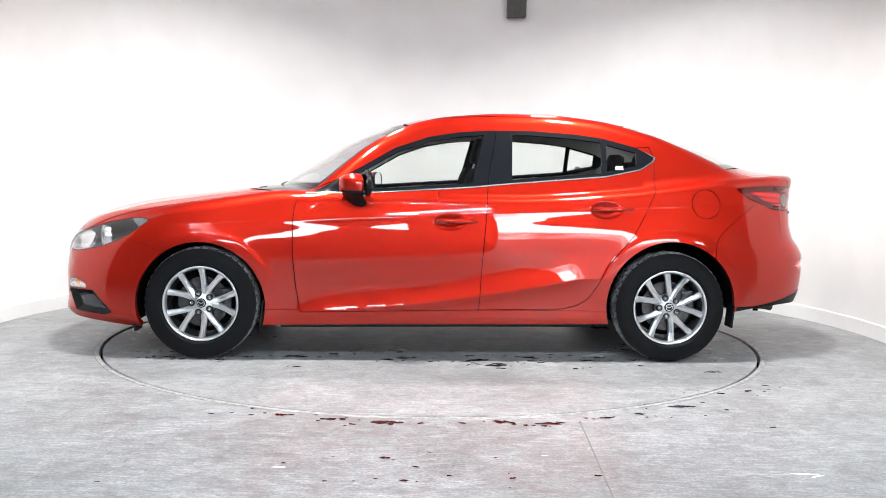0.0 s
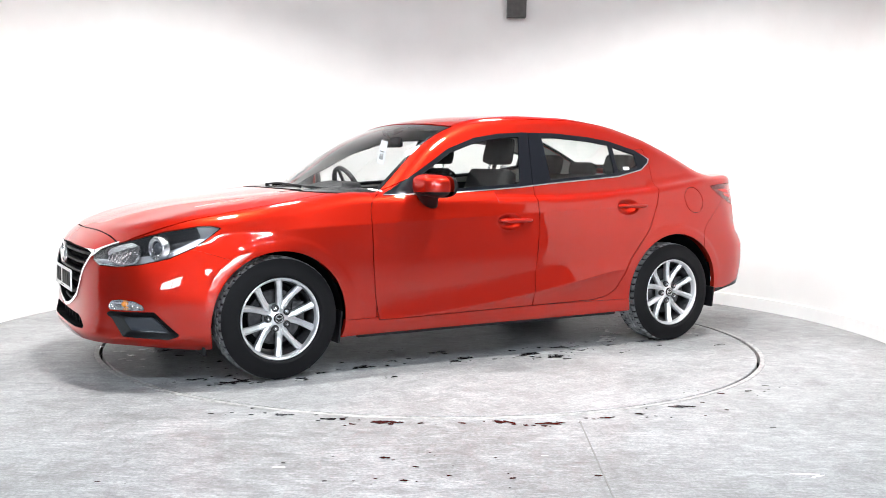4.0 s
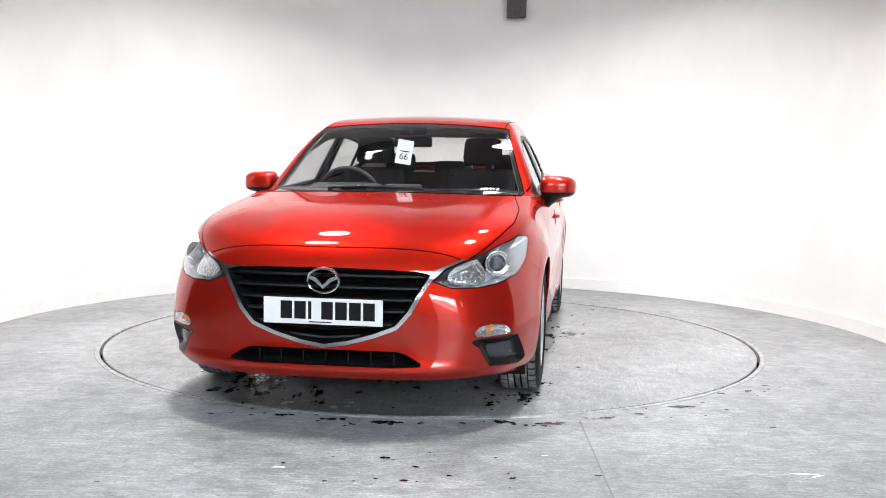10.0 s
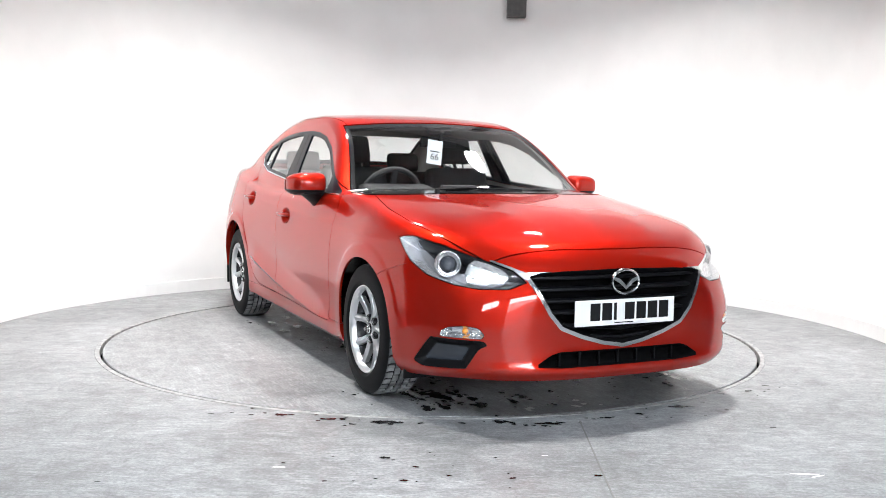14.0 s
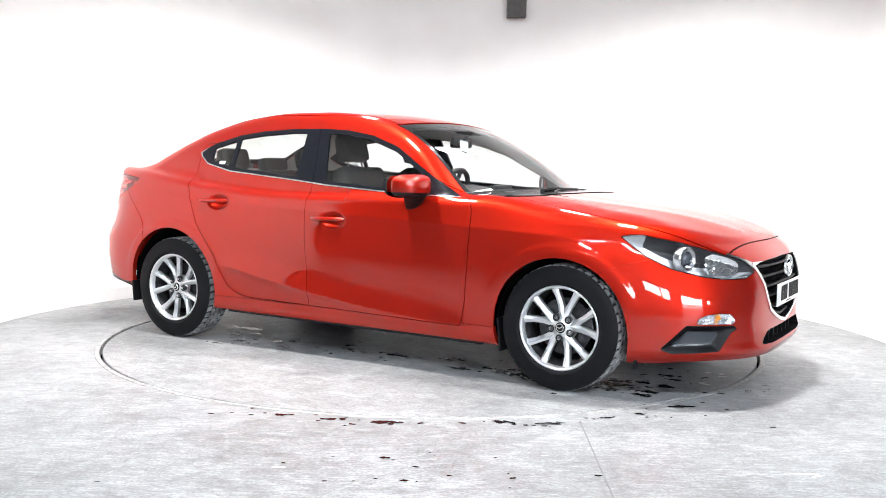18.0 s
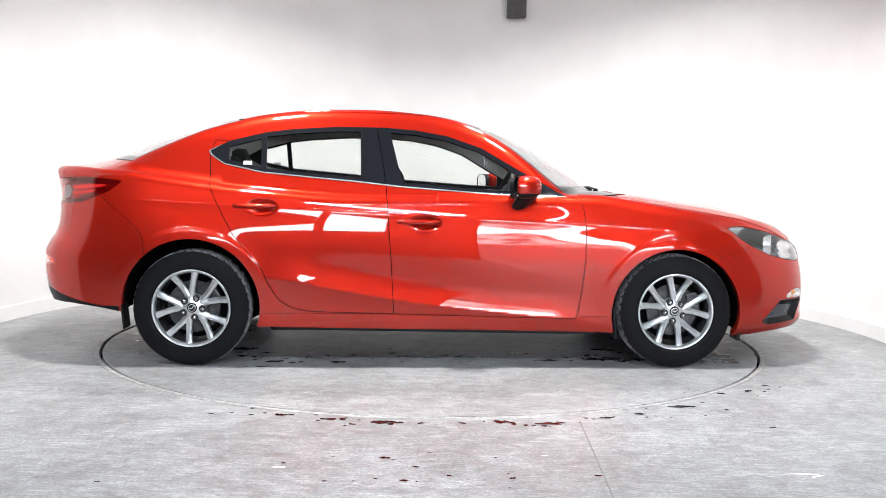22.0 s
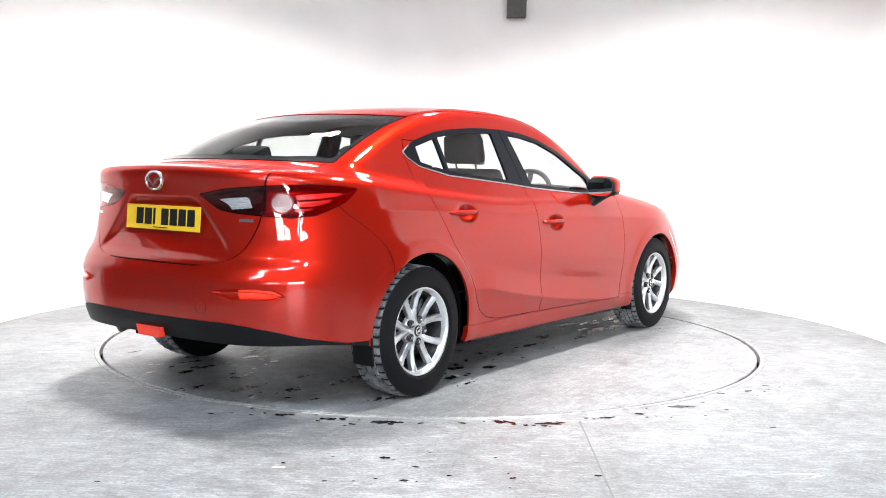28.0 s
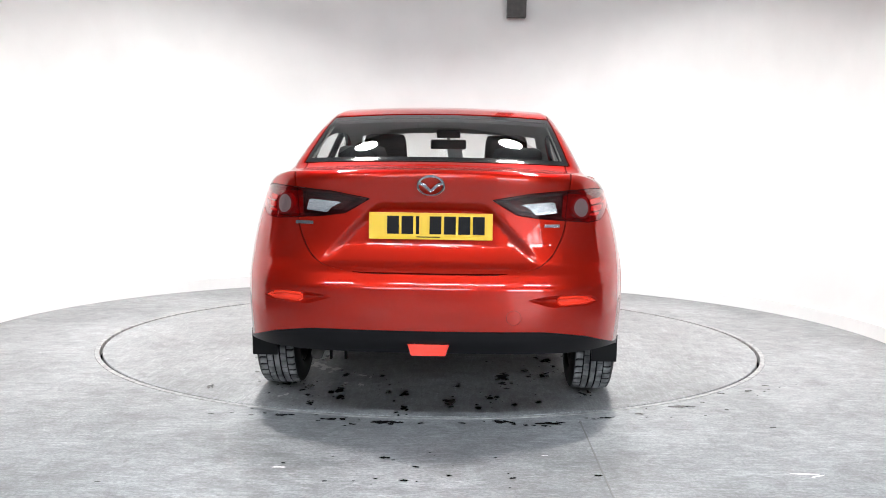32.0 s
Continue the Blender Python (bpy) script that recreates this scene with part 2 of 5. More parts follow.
def tube(bm, pts, radius, steps=8):
    """A round bar along points."""
    rings = []
    pts = [Vector(p) for p in pts]
    for i, p in enumerate(pts):
        d = (pts[min(i + 1, len(pts) - 1)] - pts[max(i - 1, 0)]).normalized()
        q = d.to_track_quat("Z", "Y")
        rings.append([bm.verts.new(p + q @ Vector((radius * math.cos(a), radius * math.sin(a), 0)))
                      for a in (2 * math.pi * k / steps for k in range(steps))])
    for a, b in zip(rings, rings[1:]):
        for k in range(steps):
            bm.faces.new((a[k], a[(k + 1) % steps], b[(k + 1) % steps], b[k]))
    bm.faces.new(rings[0])
    bm.faces.new(rings[-1])


def arr_mesh(name, verts, faces, normals=None):
    """A mesh from arrays that the code works out."""
    me = bpy.data.meshes.new(name)
    me.from_pydata(verts.tolist(), [], faces.tolist())
    me.shade_smooth()
    if normals is not None:
        me.normals_split_custom_set_from_vertices(normals.tolist())
    return me


def fix(bm):
    bmesh.ops.recalc_face_normals(bm, faces=bm.faces)
    return bm


# ---------------------------------------------------------------- the booth and hall
R_DISC, R_RING, R_WALL, H_WALL = 2.04, 2.085, 3.01, 4.7
WALL_ARC = (-28.0, 208.0)


def ring_plane(bm, r0, r1, z, steps=128, rows=1):
    for k in range(rows):
        a, b = r0 + (r1 - r0) * k / rows, r0 + (r1 - r0) * (k + 1) / rows
        lathe(bm, [(a, z), (b, z)], steps)


bm = bmesh.new()
ring_plane(bm, R_RING + 0.001, 4.2, 0.0, 128)
outer = [v for v in bm.verts if v.co.length > 4.1]
bm.edges.ensure_lookup_table()
far = [bm.verts.new((v.co.x / max(abs(v.co.x), abs(v.co.y)) * 14, v.co.y / max(abs(v.co.x), abs(v.co.y)) * 14, 0)) for v in outer]
for i in range(len(outer)):
    j = (i + 1) % len(outer)
    bm.faces.new((outer[i], outer[j], far[j], far[i]))
tagged(part("floor", fix(bm), FLOOR), "grey power-floated concrete floor with worn mottled patches", "floor", kind="structure")

bm = bmesh.new()
lathe(bm, [(R_DISC + 0.017, -0.05), (R_DISC + 0.017, 0.001), (R_DISC + 0.020, 0.003), (R_RING - 0.003, 0.003), (R_RING, 0.001), (R_RING, -0.05)], 160)
tagged(part("trim", fix(bm), PALE_STEEL, smooth=False), "thin pale steel ring edging the turntable pit", "ring", kind="structure")
bm = bmesh.new()
lathe(bm, [(0.001, -0.06), (R_RING + 0.05, -0.06)], 64)
tagged(part("floor_pit", fix(bm), SEAL), "dark pit floor under the turntable", "floor", kind="structure")

bm = bmesh.new()
lathe(bm, [(0.002, 0.0), (0.7, 0.0), (1.4, 0.0), (R_DISC - 0.004, 0.0), (R_DISC, -0.004), (R_DISC, -0.055)], 160)
turntable = tagged(part("turntable", fix(bm), DISC), "round concrete-topped floor turntable with wet tyre dirt", "turntable")

bm = bmesh.new()
lathe(bm, [(R_WALL, 0.0), (R_WALL, H_WALL), (R_WALL + 0.12, H_WALL), (R_WALL + 0.12, 0.0)], 120, arc=WALL_ARC)
tagged(part("wall_round", fix(bm), WALL, smooth=False), "curved white-painted booth wall lit from above", "wall", kind="structure").data.shade_smooth()
bm = bmesh.new()
lathe(bm, [(R_WALL - 0.002, 0.0), (R_WALL - 0.016, 0.0), (R_WALL - 0.016, 0.098), (R_WALL - 0.012, 0.104), (R_WALL - 0.002, 0.104)], 120, arc=WALL_ARC)
tagged(part("baseboard", fix(bm), WALL), "low white skirting along the curved wall", "skirting", kind="structure")

# hall round the booth
for name, size, at in (("wall_left", (0.2, 20, 5.0), (-7.6, 0, 2.5)),
                       ("wall_right", (0.2, 20, 5.0), (7.6, 0, 2.5)), ("wall_far", (20, 0.2, 5.0), (0, 9.6, 2.5))):
    bm = bmesh.new()
    box(bm, size, at)
    tagged(part(name, bm, HALL), "plain grey hall wall around the booth", "wall", kind="structure")
bm = bmesh.new()
for x0, x1, z0, z1 in ((-10.0, -2.2, 0, 5), (-2.2, 0.05, 0, 2.25), (-2.2, 0.05, 2.95, 5), (0.05, 1.4, 0, 5), (1.4, 4.6, 2.95, 5), (4.6, 5.6, 0, 5), (5.6, 7.0, 0, 2.25), (5.6, 7.0, 2.95, 5), (7.0, 10.0, 0, 5)):
    box(bm, (x1 - x0, 0.2, z1 - z0), ((x0 + x1) / 2, -9.6, (z0 + z1) / 2))
tagged(part("wall_back", bm, HALL), "grey hall wall with an open doorway and window bands", "wall", kind="structure")
bm = bmesh.new()
box(bm, (20, 20, 0.2), (0, 0, 5.1))
tagged(part("ceiling", bm, ROOFING), "pale hall ceiling above the booth", "ceiling", kind="structure")

# dark steel beam that shows above the wall
bm = bmesh.new()
box(bm, (0.165, 0.10, 0.6), (0.755, 2.85, 2.808), bevel=0.006)
box(bm, (0.010, 0.12, 0.6), (0.667, 2.85, 2.808))
tagged(part("steel_beam", bm, DARK_STEEL), "dark grey steel post end hanging before the wall", "beam")

# round lamps
for x, y, z in LAMPS:
    e = tagged(new("ceiling_lamp"), "round bright lamp hung above the turntable", "lamp", "booth lamps")
    e.location = (x, y, z)
    bm = bmesh.new()
    lathe(bm, [(0.001, 0.16), (0.06, 0.16), (0.09, 0.12), (0.185, 0.03), (0.195, 0.0), (0.190, -0.005), (0.176, 0.0)], 32)
    part("housing", fix(bm), ALLOY, e, smooth=True)
    bm = bmesh.new()
    lathe(bm, [(0.001, 0.0), (0.172, 0.0)], 32)
    part("diffuser", bm, LIGHT_FACE, e, "glowing white diffuser")
    bm = bmesh.new()
    tube(bm, [(0, 0, 0.15), (0, 0, 5.0 - z)], 0.012)
    part("hanger", bm, DARK_STEEL, e)

# strip lamps under the hall roof
for x, y, z in TUBES:
    e = tagged(new("strip_lamp"), "long white strip lamp under the hall roof", "lamp", "hall strip lamps")
    e.location = (x, y, z)
    bm = bmesh.new()
    box(bm, (2.1, 0.22, 0.08), (0, 0, 0.05), bevel=0.01)
    part("housing", bm, WALL, e)
    bm = bmesh.new()
    box(bm, (2.0, 0.07, 0.02), (0, 0, 0.0), bevel=0.004)
    part("diffuser", bm, TUBE_FACE, e, "glowing white diffuser")
    for d in (-0.8, 0.8):
        bm = bmesh.new()
        tube(bm, [(d, 0, 0.08), (d, 0, 5.0 - z)], 0.008)
        part("hanger", bm, DARK_STEEL, e)

# open doorway behind the camera, with daylight outside; it shows in the paint
shutter = tagged(new("roller_door"), "rolled-up grey steel shutter over an open doorway", "door")
shutter.location = (3.0, -9.46, 0)
bm = bmesh.new()
tube(bm, [(-1.75, 0.12, 3.15), (1.75, 0.12, 3.15)], 0.2, 24)
part("roll", fix(bm), DARK_STEEL, shutter)
for d in (-1.64, 1.64):
    bm = bmesh.new()
    box(bm, (0.08, 0.08, 2.95), (d, 0.04, 1.475), bevel=0.01)
    part("guide_rail", bm, DARK_STEEL, shutter)
# unseen sheets added for reflections; yard light and far haze are emission
for name, z0, z1, m, label in (("backdrop_yard", 0.0, 1.8, YARD_GLOW, "pale yard wall outside the doorway, its sunlight put in as glow"), ("backdrop_trees", 1.8, 2.8, FAR_TREES_GLOW, "unseen far trees and roofs outside the doorway, haze and daylight put in as uneven glow"), ("backdrop_sky", 2.8, 6.0, DAY, "bright white sky outside the doorway")):
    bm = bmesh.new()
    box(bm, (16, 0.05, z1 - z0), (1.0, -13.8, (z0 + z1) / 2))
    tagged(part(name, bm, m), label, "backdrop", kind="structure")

# mullions of the window band beside the doorway
for x in (-0.85, 6.55):
    bm = bmesh.new()
    box(bm, (0.12, 0.1, 0.7), (x, -9.6, 2.6), bevel=0.01)
    tagged(part("trim", bm, DARK_STEEL), "dark mullion of the hall window band", "mullion", kind="structure")

# joint in the floor and damp marks
bm = bmesh.new()
box(bm, (0.006, 3.2, 0.002), (0.610, -3.69, 0.0014), (0, 0, -1.95))
tagged(part("trim", bm, JOINT), "pale filled joint line in the concrete floor", "joint", kind="structure")


def blot(bm, x, y, size, stretch, seed, z=0.0015):
    """A damp mark with a ragged rim."""
    rnd = random.Random(seed)
    turn, n = rnd.uniform(-0.5, 0.5), 14
    c = bm.verts.new((x, y, z))
    rim = []
    for k in range(n):
        a = 2 * math.pi * k / n
        r = size * rnd.uniform(0.55, 1.15)
        u, w = r * stretch * math.cos(a), r * math.sin(a)
        rim.append(bm.verts.new((x + u * math.cos(turn) - w * math.sin(turn), y + u * math.sin(turn) + w * math.cos(turn), z)))
    for k in range(n):
        bm.faces.new((c, rim[k], rim[(k + 1) % n]))


def droplets(bm, x, y, size, seed, spread=0.09, count=5):
    rnd = random.Random(seed)
    blot(bm, x, y, size * (1.0 if size < 0.018 else 0.62), 1.7, seed)
    for k in range(0 if size < 0.018 else 5):
        blot(bm, x + rnd.uniform(-1.7, 1.7) * size, y + rnd.gauss(0, 0.38) * size, size * rnd.uniform(0.25, 0.6), rnd.uniform(1.2, 2.2), seed * 17 + k, 0.0016 + 0.0001 * k)
    for k in range(count):
        blot(bm, x + rnd.gauss(0, spread * 1.6), y + rnd.gauss(0, spread * 0.5), size * rnd.uniform(0.15, 0.45), rnd.uniform(1, 2), seed * 31 + k)


bm = bmesh.new()
MARKS = "-0.80,-2.05,0.012 -0.66,-2.04,0.03 -0.43,-2.11,0.035 -0.21,-2.15,0.045 -0.04,-2.16,0.014 0.14,-2.15,0.014 0.31,-2.13,0.04 0.53,-2.14,0.04 0.80,-2.03,0.025 0.96,-1.95,0.02 1.20,-1.80,0.045 1.46,-1.52,0.018 1.62,-1.46,0.022 1.50,-2.16,0.012 -0.17,-2.67,0.018 -0.09,-2.94,0.016 -0.05,-2.78,0.012 0.07,-2.88,0.01 0.30,-2.90,0.011 0.62,-2.86,0.014 -1.16,-2.99,0.01 -0.55,-2.75,0.009 1.75,-1.33,0.014 -0.51,-2.04,0.01"
for k, word in enumerate(MARKS.split()):
    x, y, s = (float(c) for c in word.split(","))
    droplets(bm, x, y, s * 0.78, 50 + k, count=5 if s > 0.015 else 1)
tagged(part("floor_stains", bm, WET), "dark damp spots on the concrete floor", "stain", kind="stuff")
bm = bmesh.new()
rnd = random.Random(4)
for k in range(120):
    s = rnd.choice((1, -1))
    x, y = rnd.uniform(-1.55, 1.75), s * rnd.gauss(0.69, 0.13)
    if math.hypot(x, y) < 1.95:
        droplets(bm, x, y, rnd.choice((0.008, 0.012, 0.018, 0.036)), 400 + k, 0.05, 3)
for k in range(60):
    x, y = rnd.choice((rnd.uniform(1.2, 1.9), rnd.uniform(-1.95, -1.1))), rnd.uniform(-0.75, 0.75)
    if math.hypot(x, y) < 1.97:
        droplets(bm, x, y, rnd.choice((0.008, 0.016, 0.026, 0.042)), 700 + k, 0.07, 3)
stains = part("wet_dirt", bm, WET, turntable, "dark wet spots dripped from the car")
stains["kind"] = "stuff"

bm = bmesh.new()
rnd = random.Random(9)
for x, y, n in ((-0.98, 0.58, 6), (-1.07, 0.49, 7), (-1.25, 0.31, 3), (-1.46, 0.33, 2), (-1.71, 0.63, 3), (1.93, -0.06, 4), (1.90, -0.38, 4)):
    for k in range(n):
        blot(bm, x + rnd.gauss(0, 0.035), y + rnd.gauss(0, 0.035), rnd.uniform(0.008, 0.024), rnd.uniform(1.0, 2.4), rnd.randrange(9999), 0.0018)
splash = part("paint_splash", bm, FLECK, turntable, "pale splashes of old paint on the turntable")
splash["kind"] = "stuff"
bm = bmesh.new()
for x, y, size, long, seed in ((1.385, -2.815, 0.010, 7.0, 61), (1.43, -2.84, 0.008, 5.0, 62), (-0.56, -2.80, 0.010, 3.0, 63), (0.45, -2.62, 0.005, 3.0, 64)):
    blot(bm, x, y, size, long, seed)
tagged(part("paint_flecks", bm, WALL), "pale paint flecks and scratches on the concrete", "stain", kind="stuff")

# ---------------------------------------------------------------- the car: shape
# car axes: x forward, y to its left, z up; the wheelbase is centred on x = 0
OFF = Vector((-0.014, -0.087, 0.0))
car = tagged(new("car"), "glossy red four-door saloon car parked on the turntable", "car")
SHIFT = Matrix.Translation(OFF)


def curve(text):
    """A smooth curve through 'x:y' pairs, as a function of arrays."""
    p = np.array(sorted(tuple(float(c) for c in w.split(":")) for w in text.split()))
    xs, ys = p[:, 0], p[:, 1]
    d = np.diff(ys) / np.diff(xs)
    m = np.concatenate([[d[0]], [0 if a * b <= 0 else 2 * a * b / (a + b) for a, b in zip(d, d[1:])], [d[-1]]])

    def f(q):
        q = np.asarray(q, float)
        i = np.clip(np.searchsorted(xs, q) - 1, 0, len(xs) - 2)
        h = xs[i + 1] - xs[i]
        t = np.clip((q - xs[i]) / h, 0, 1)
        return ((1 + 2 * t) * (1 - t) ** 2 * ys[i] + t * (1 - t) ** 2 * h * m[i]
                + t * t * (3 - 2 * t) * ys[i + 1] - t * t * (1 - t) * h * m[i + 1])
    return f


def smax(a, b, k):
    h = np.clip(0.5 + 0.5 * (a - b) / k, 0, 1)
    return b + (a - b) * h + k * h * (1 - h)


def smin(a, b, k):
    return -smax(-a, -b, k)


def bell(q, w):
    return np.exp(-(q / w) ** 2)


FRONT_X = curve("0.15:2.20 0.20:2.25 0.25:2.275 0.30:2.260 0.38:2.253 0.45:2.256 0.55:2.258 0.64:2.248 0.70:2.225 0.76:2.19 0.85:2.15 1.0:2.10")
REAR_X = curve("0.2:-2.20 0.30:-2.235 0.40:-2.275 0.52:-2.29 0.60:-2.29 0.66:-2.265 0.72:-2.225 0.80:-2.205 0.92:-2.20 1.0:-2.215 1.06:-2.232 1.10:-2.238 1.2:-2.24")
SIDE_Y = curve("0.12:0.79 0.18:0.835 0.215:0.860 0.26:0.872 0.33:0.876 0.42:0.884 0.50:0.890 0.58:0.892 0.66:0.889 0.74:0.882 0.82:0.870 0.88:0.857 0.95:0.838 1.0:0.822 1.1:0.775 1.2:0.715")
WAIST = curve("-2.3:-0.03 -1.8:-0.012 -1.35:-0.004 -0.9:0.0 0.0:0.0 0.9:-0.002 1.35:0.004 1.8:0.004 2.3:0.0")
TOP_Z = curve("2.34:0.60 2.30:0.655 2.25:0.704 2.18:0.757 2.1:0.799 1.9:0.864 1.7:0.906 1.4:0.946 1.16:0.972 0.85:1.0 0.4:1.0 -0.4:1.0 -1.1:1.04 -1.5:1.085 -1.75:1.112 -2.0:1.118 -2.12:1.112 -2.2:1.105 -2.26:1.095 -2.4:1.07")
RAIL_Z = curve("2.6:-0.5 1.5:0.45 1.2:0.70 1.0:0.855 0.81:0.990 0.591:1.135 0.424:1.240 0.256:1.322 0.087:1.378 -0.08:1.406 -0.386:1.425 -0.624:1.424 -0.93:1.396 -1.277:1.316 -1.45:1.255 -1.63:1.183 -1.80:1.105 -2.1:0.95 -2.3:0.80 -2.8:0.2")
CAB_TAPER = curve("1.2:0.02 0.75:0.005 0.3:0.0 -0.6:0.0 -0.95:-0.008 -1.28:-0.024 -1.7:-0.055 -2.1:-0.13")
CREASE_Z = curve("-2.0:0.49 -0.9:0.487 -0.54:0.430 -0.22:0.376 0.24:0.318 0.8:0.277 2.0:0.27")
HUB_F, HUB_R = (1.35, 0.309), (-1.35, 0.317)


def body(p):
    """Below zero inside the car's skin."""
    x, y, z = p[:, 0], np.abs(p[:, 1]), p[:, 2]
    w = SIDE_Y(z) + WAIST(x) * np.clip((z - 0.1) / 0.6, 0.3, 1.5)
    for hub, r0 in ((HUB_F, 0.375), (HUB_R, 0.385)):  # flared arches
        d = np.hypot(x - hub[0], z - hub[1])
        lip = np.clip((r0 + 0.074 - d) / 0.030, 0, 1)
        lip = lip * lip * (3 - 2 * lip) * np.clip((z - 0.42) / 0.2, 0, 1)
        w = w + (0.0045 if hub is HUB_R else 0.003) * lip + 0.008 * np.exp(-((d - r0) / 0.07) ** 2) + 0.009 * bell(x - hub[0], 0.42) * bell(z - 0.74, 0.13)
    # front wings lean in at the top and the bumper flares below
    lean = np.clip((x - 0.45) / 0.95, 0, 1)
    w = w - 0.052 * np.clip((z - 0.66) / 0.25, 0, 1.5) ** 1.7 * lean * lean * (3 - 2 * lean) + 0.022 * bell(z - 0.33, 0.17) * np.clip((x - 1.45) / 0.25, 0, 1)
    # hollow door skin with a rising lower crease
    line = CREASE_Z(x)
    door = bell(x - 0.0, 0.75)
    w = w - door * (0.007 * bell(z - line - 0.13, 0.10) + 0.007 * bell(z - line, 0.20))
    flare = smin(np.clip(1 - (z - line) / 0.14, 0, 1) ** 1.6, np.exp(np.clip((z - line) / 0.035, -9, 1)), 0.22)
    w = w + 0.020 * flare * np.clip((0.95 - np.abs(x + 0.05)) / 0.25, 0, 1)
    # upper crease under the glass
    w = w + 0.007 * np.exp(-np.sqrt((z - (0.842 - 0.045 * x)) ** 2 + 0.009 ** 2) / 0.024) * np.clip((1.9 - np.abs(x)) / 0.5, 0, 1)
    fx = np.clip((x - 1.15) / (FRONT_X(z) - 1.15), 0, None)
    into = np.clip((0.262 + 0.95 * (0.95 - z) - y) / 0.062, 0, 1)  # hollow round the rear plate, with slanting sides
    drop = np.clip((0.972 - z) / 0.044, 0, 1)
    recess = 0.026 * into * into * (3 - 2 * into) * drop * drop * (3 - 2 * drop) * np.clip((z - 0.69) / 0.09, 0, 1)
    rx = np.clip((x + 1.25) / (REAR_X(z) + recess + 1.25), 0, None)
    nf, nr = 2.65 + 1.1 * bell(z - 0.40, 0.25), 3.8
    yy = y / w
    plan = np.where(x > 0, (fx ** nf + yy ** nf) ** (1 / nf), (rx ** nr + yy ** nr) ** (1 / nr)) - 1
    plan = plan * 0.85
    hood = 0.008 * bell(y - 0.60, 0.13) * np.clip((x - 0.6) / 0.5, 0, 1) * np.clip((2.2 - x) / 0.5, 0, 1)
    hood = hood + 0.006 * bell(y - (0.26 + 0.22 * np.clip(2.15 - x, 0, 1.3)), 0.10) * np.clip((x - 0.85) / 0.3, 0, 1) * np.clip((2.2 - x) / 0.2, 0, 1)
    crown = np.where(x > 0, 0.030 + 0.045 * np.clip((x - 0.95) / 1.1, 0, 1), 0.045)
    top = z - (TOP_Z(x) + hood - crown * (y / 0.8) ** 2 - 0.10 * np.clip(y - 0.62, 0, None) ** 1.5)
    lower = smax(plan, top * 0.95, np.where(x > 0, 0.05, 0.035))
    # cabin
    q = 1 - (y / 0.55) ** 2
    xe = x - np.where(x > -0.35, 0.125 * q * np.clip((x + 0.05) / 0.7, 0, 1), -0.15 * q * np.clip((-x - 0.75) / 0.8, 0, 1))
    roof = z - (RAIL_Z(xe) + 0.012 + 0.022 * q)
    wc = 0.805 - 0.42 * np.clip(z - 0.95, 0, None) - 0.10 * np.clip(z - 0.95, 0, None) ** 2 + CAB_TAPER(x)
    cab = smax(roof * 0.8, (y - wc) * 0.93, 0.045)
    cab = np.maximum(cab, np.maximum(x - 1.35, -2.0 - x))
    blend = np.where(x < -1.2, 0.05, 0.02)
    return smin(lower, cab, blend)


def skin():
    """Shoots rays from the car's spine to its skin: points, normals and triangles of both sides."""
    guide = [(0.95, 0.02, 36), (0.95, 0.42, 84), (0.93, 1.02, 64), (0.60, 1.47, 46), (0.0, 1.52, 0)]
    yz = []
    for a, b in zip(guide, guide[1:]):
        for i in range(a[2]):
            f = i / a[2]
            yz.append((a[0] + (b[0] - a[0]) * f, a[1] + (b[1] - a[1]) * f))
    yz.append(guide[-1][:2])
    yz = np.array(yz)
    xf, xr = 1.25, -1.45
    cols = [(xf, math.pi / 2 * i / 130) for i in range(130)]
    cols += [(xf + (xr - xf) * i / 380, math.pi / 2) for i in range(380)]
    cols += [(xr, math.pi / 2 + math.pi / 2 * i / 100) for i in range(101)]
    cols = np.array(cols)
    nc, nv = len(cols), len(yz)
    base = 0.60
    o = np.zeros((nc, nv, 3))
    d = np.zeros((nc, nv, 3))
    o[..., 0], o[..., 2] = cols[:, None, 0], base
    d[..., 0] = np.cos(cols[:, None, 1]) * yz[None, :, 0]
    d[..., 1] = np.sin(cols[:, None, 1]) * yz[None, :, 0]
    d[..., 2] = yz[None, :, 1] - base
    o, d = o.reshape(-1, 3), d.reshape(-1, 3)
    d /= np.linalg.norm(d, axis=1)[:, None]
    lo, hi = np.full(len(o), 0.02), np.full(len(o), 1.9)
    for _ in range(34):
        mid = (lo + hi) / 2
        out = body(o + d * mid[:, None]) > 0
        hi, lo = np.where(out, mid, hi), np.where(out, lo, mid)
    v = o + d * lo[:, None]
    v[np.abs(v[:, 1]) < 1e-6, 1] = 0
    e = 0.0012
    n = np.stack([body(v + np.eye(3)[k] * e) - body(v - np.eye(3)[k] * e) for k in range(3)], 1)
    n[v[:, 1] == 0, 1] = 0
    n /= np.linalg.norm(n, axis=1)[:, None]
    i, j = np.meshgrid(np.arange(nc - 1), np.arange(nv - 1), indexing="ij")
    a = (i * nv + j).ravel()
    b, c, e2 = a + nv, a + nv + 1, a + 1
    f = np.concatenate([np.stack([a, b, c], 1), np.stack([a, c, e2], 1)])
    # right side by mirror
    m = len(v)
    vm, nm = v * (1, -1, 1), n * (1, -1, 1)
    f = np.concatenate([f, f[:, ::-1] + m])
    v, n = np.concatenate([v, vm]), np.concatenate([n, nm])
    return tidy(v, n, f)


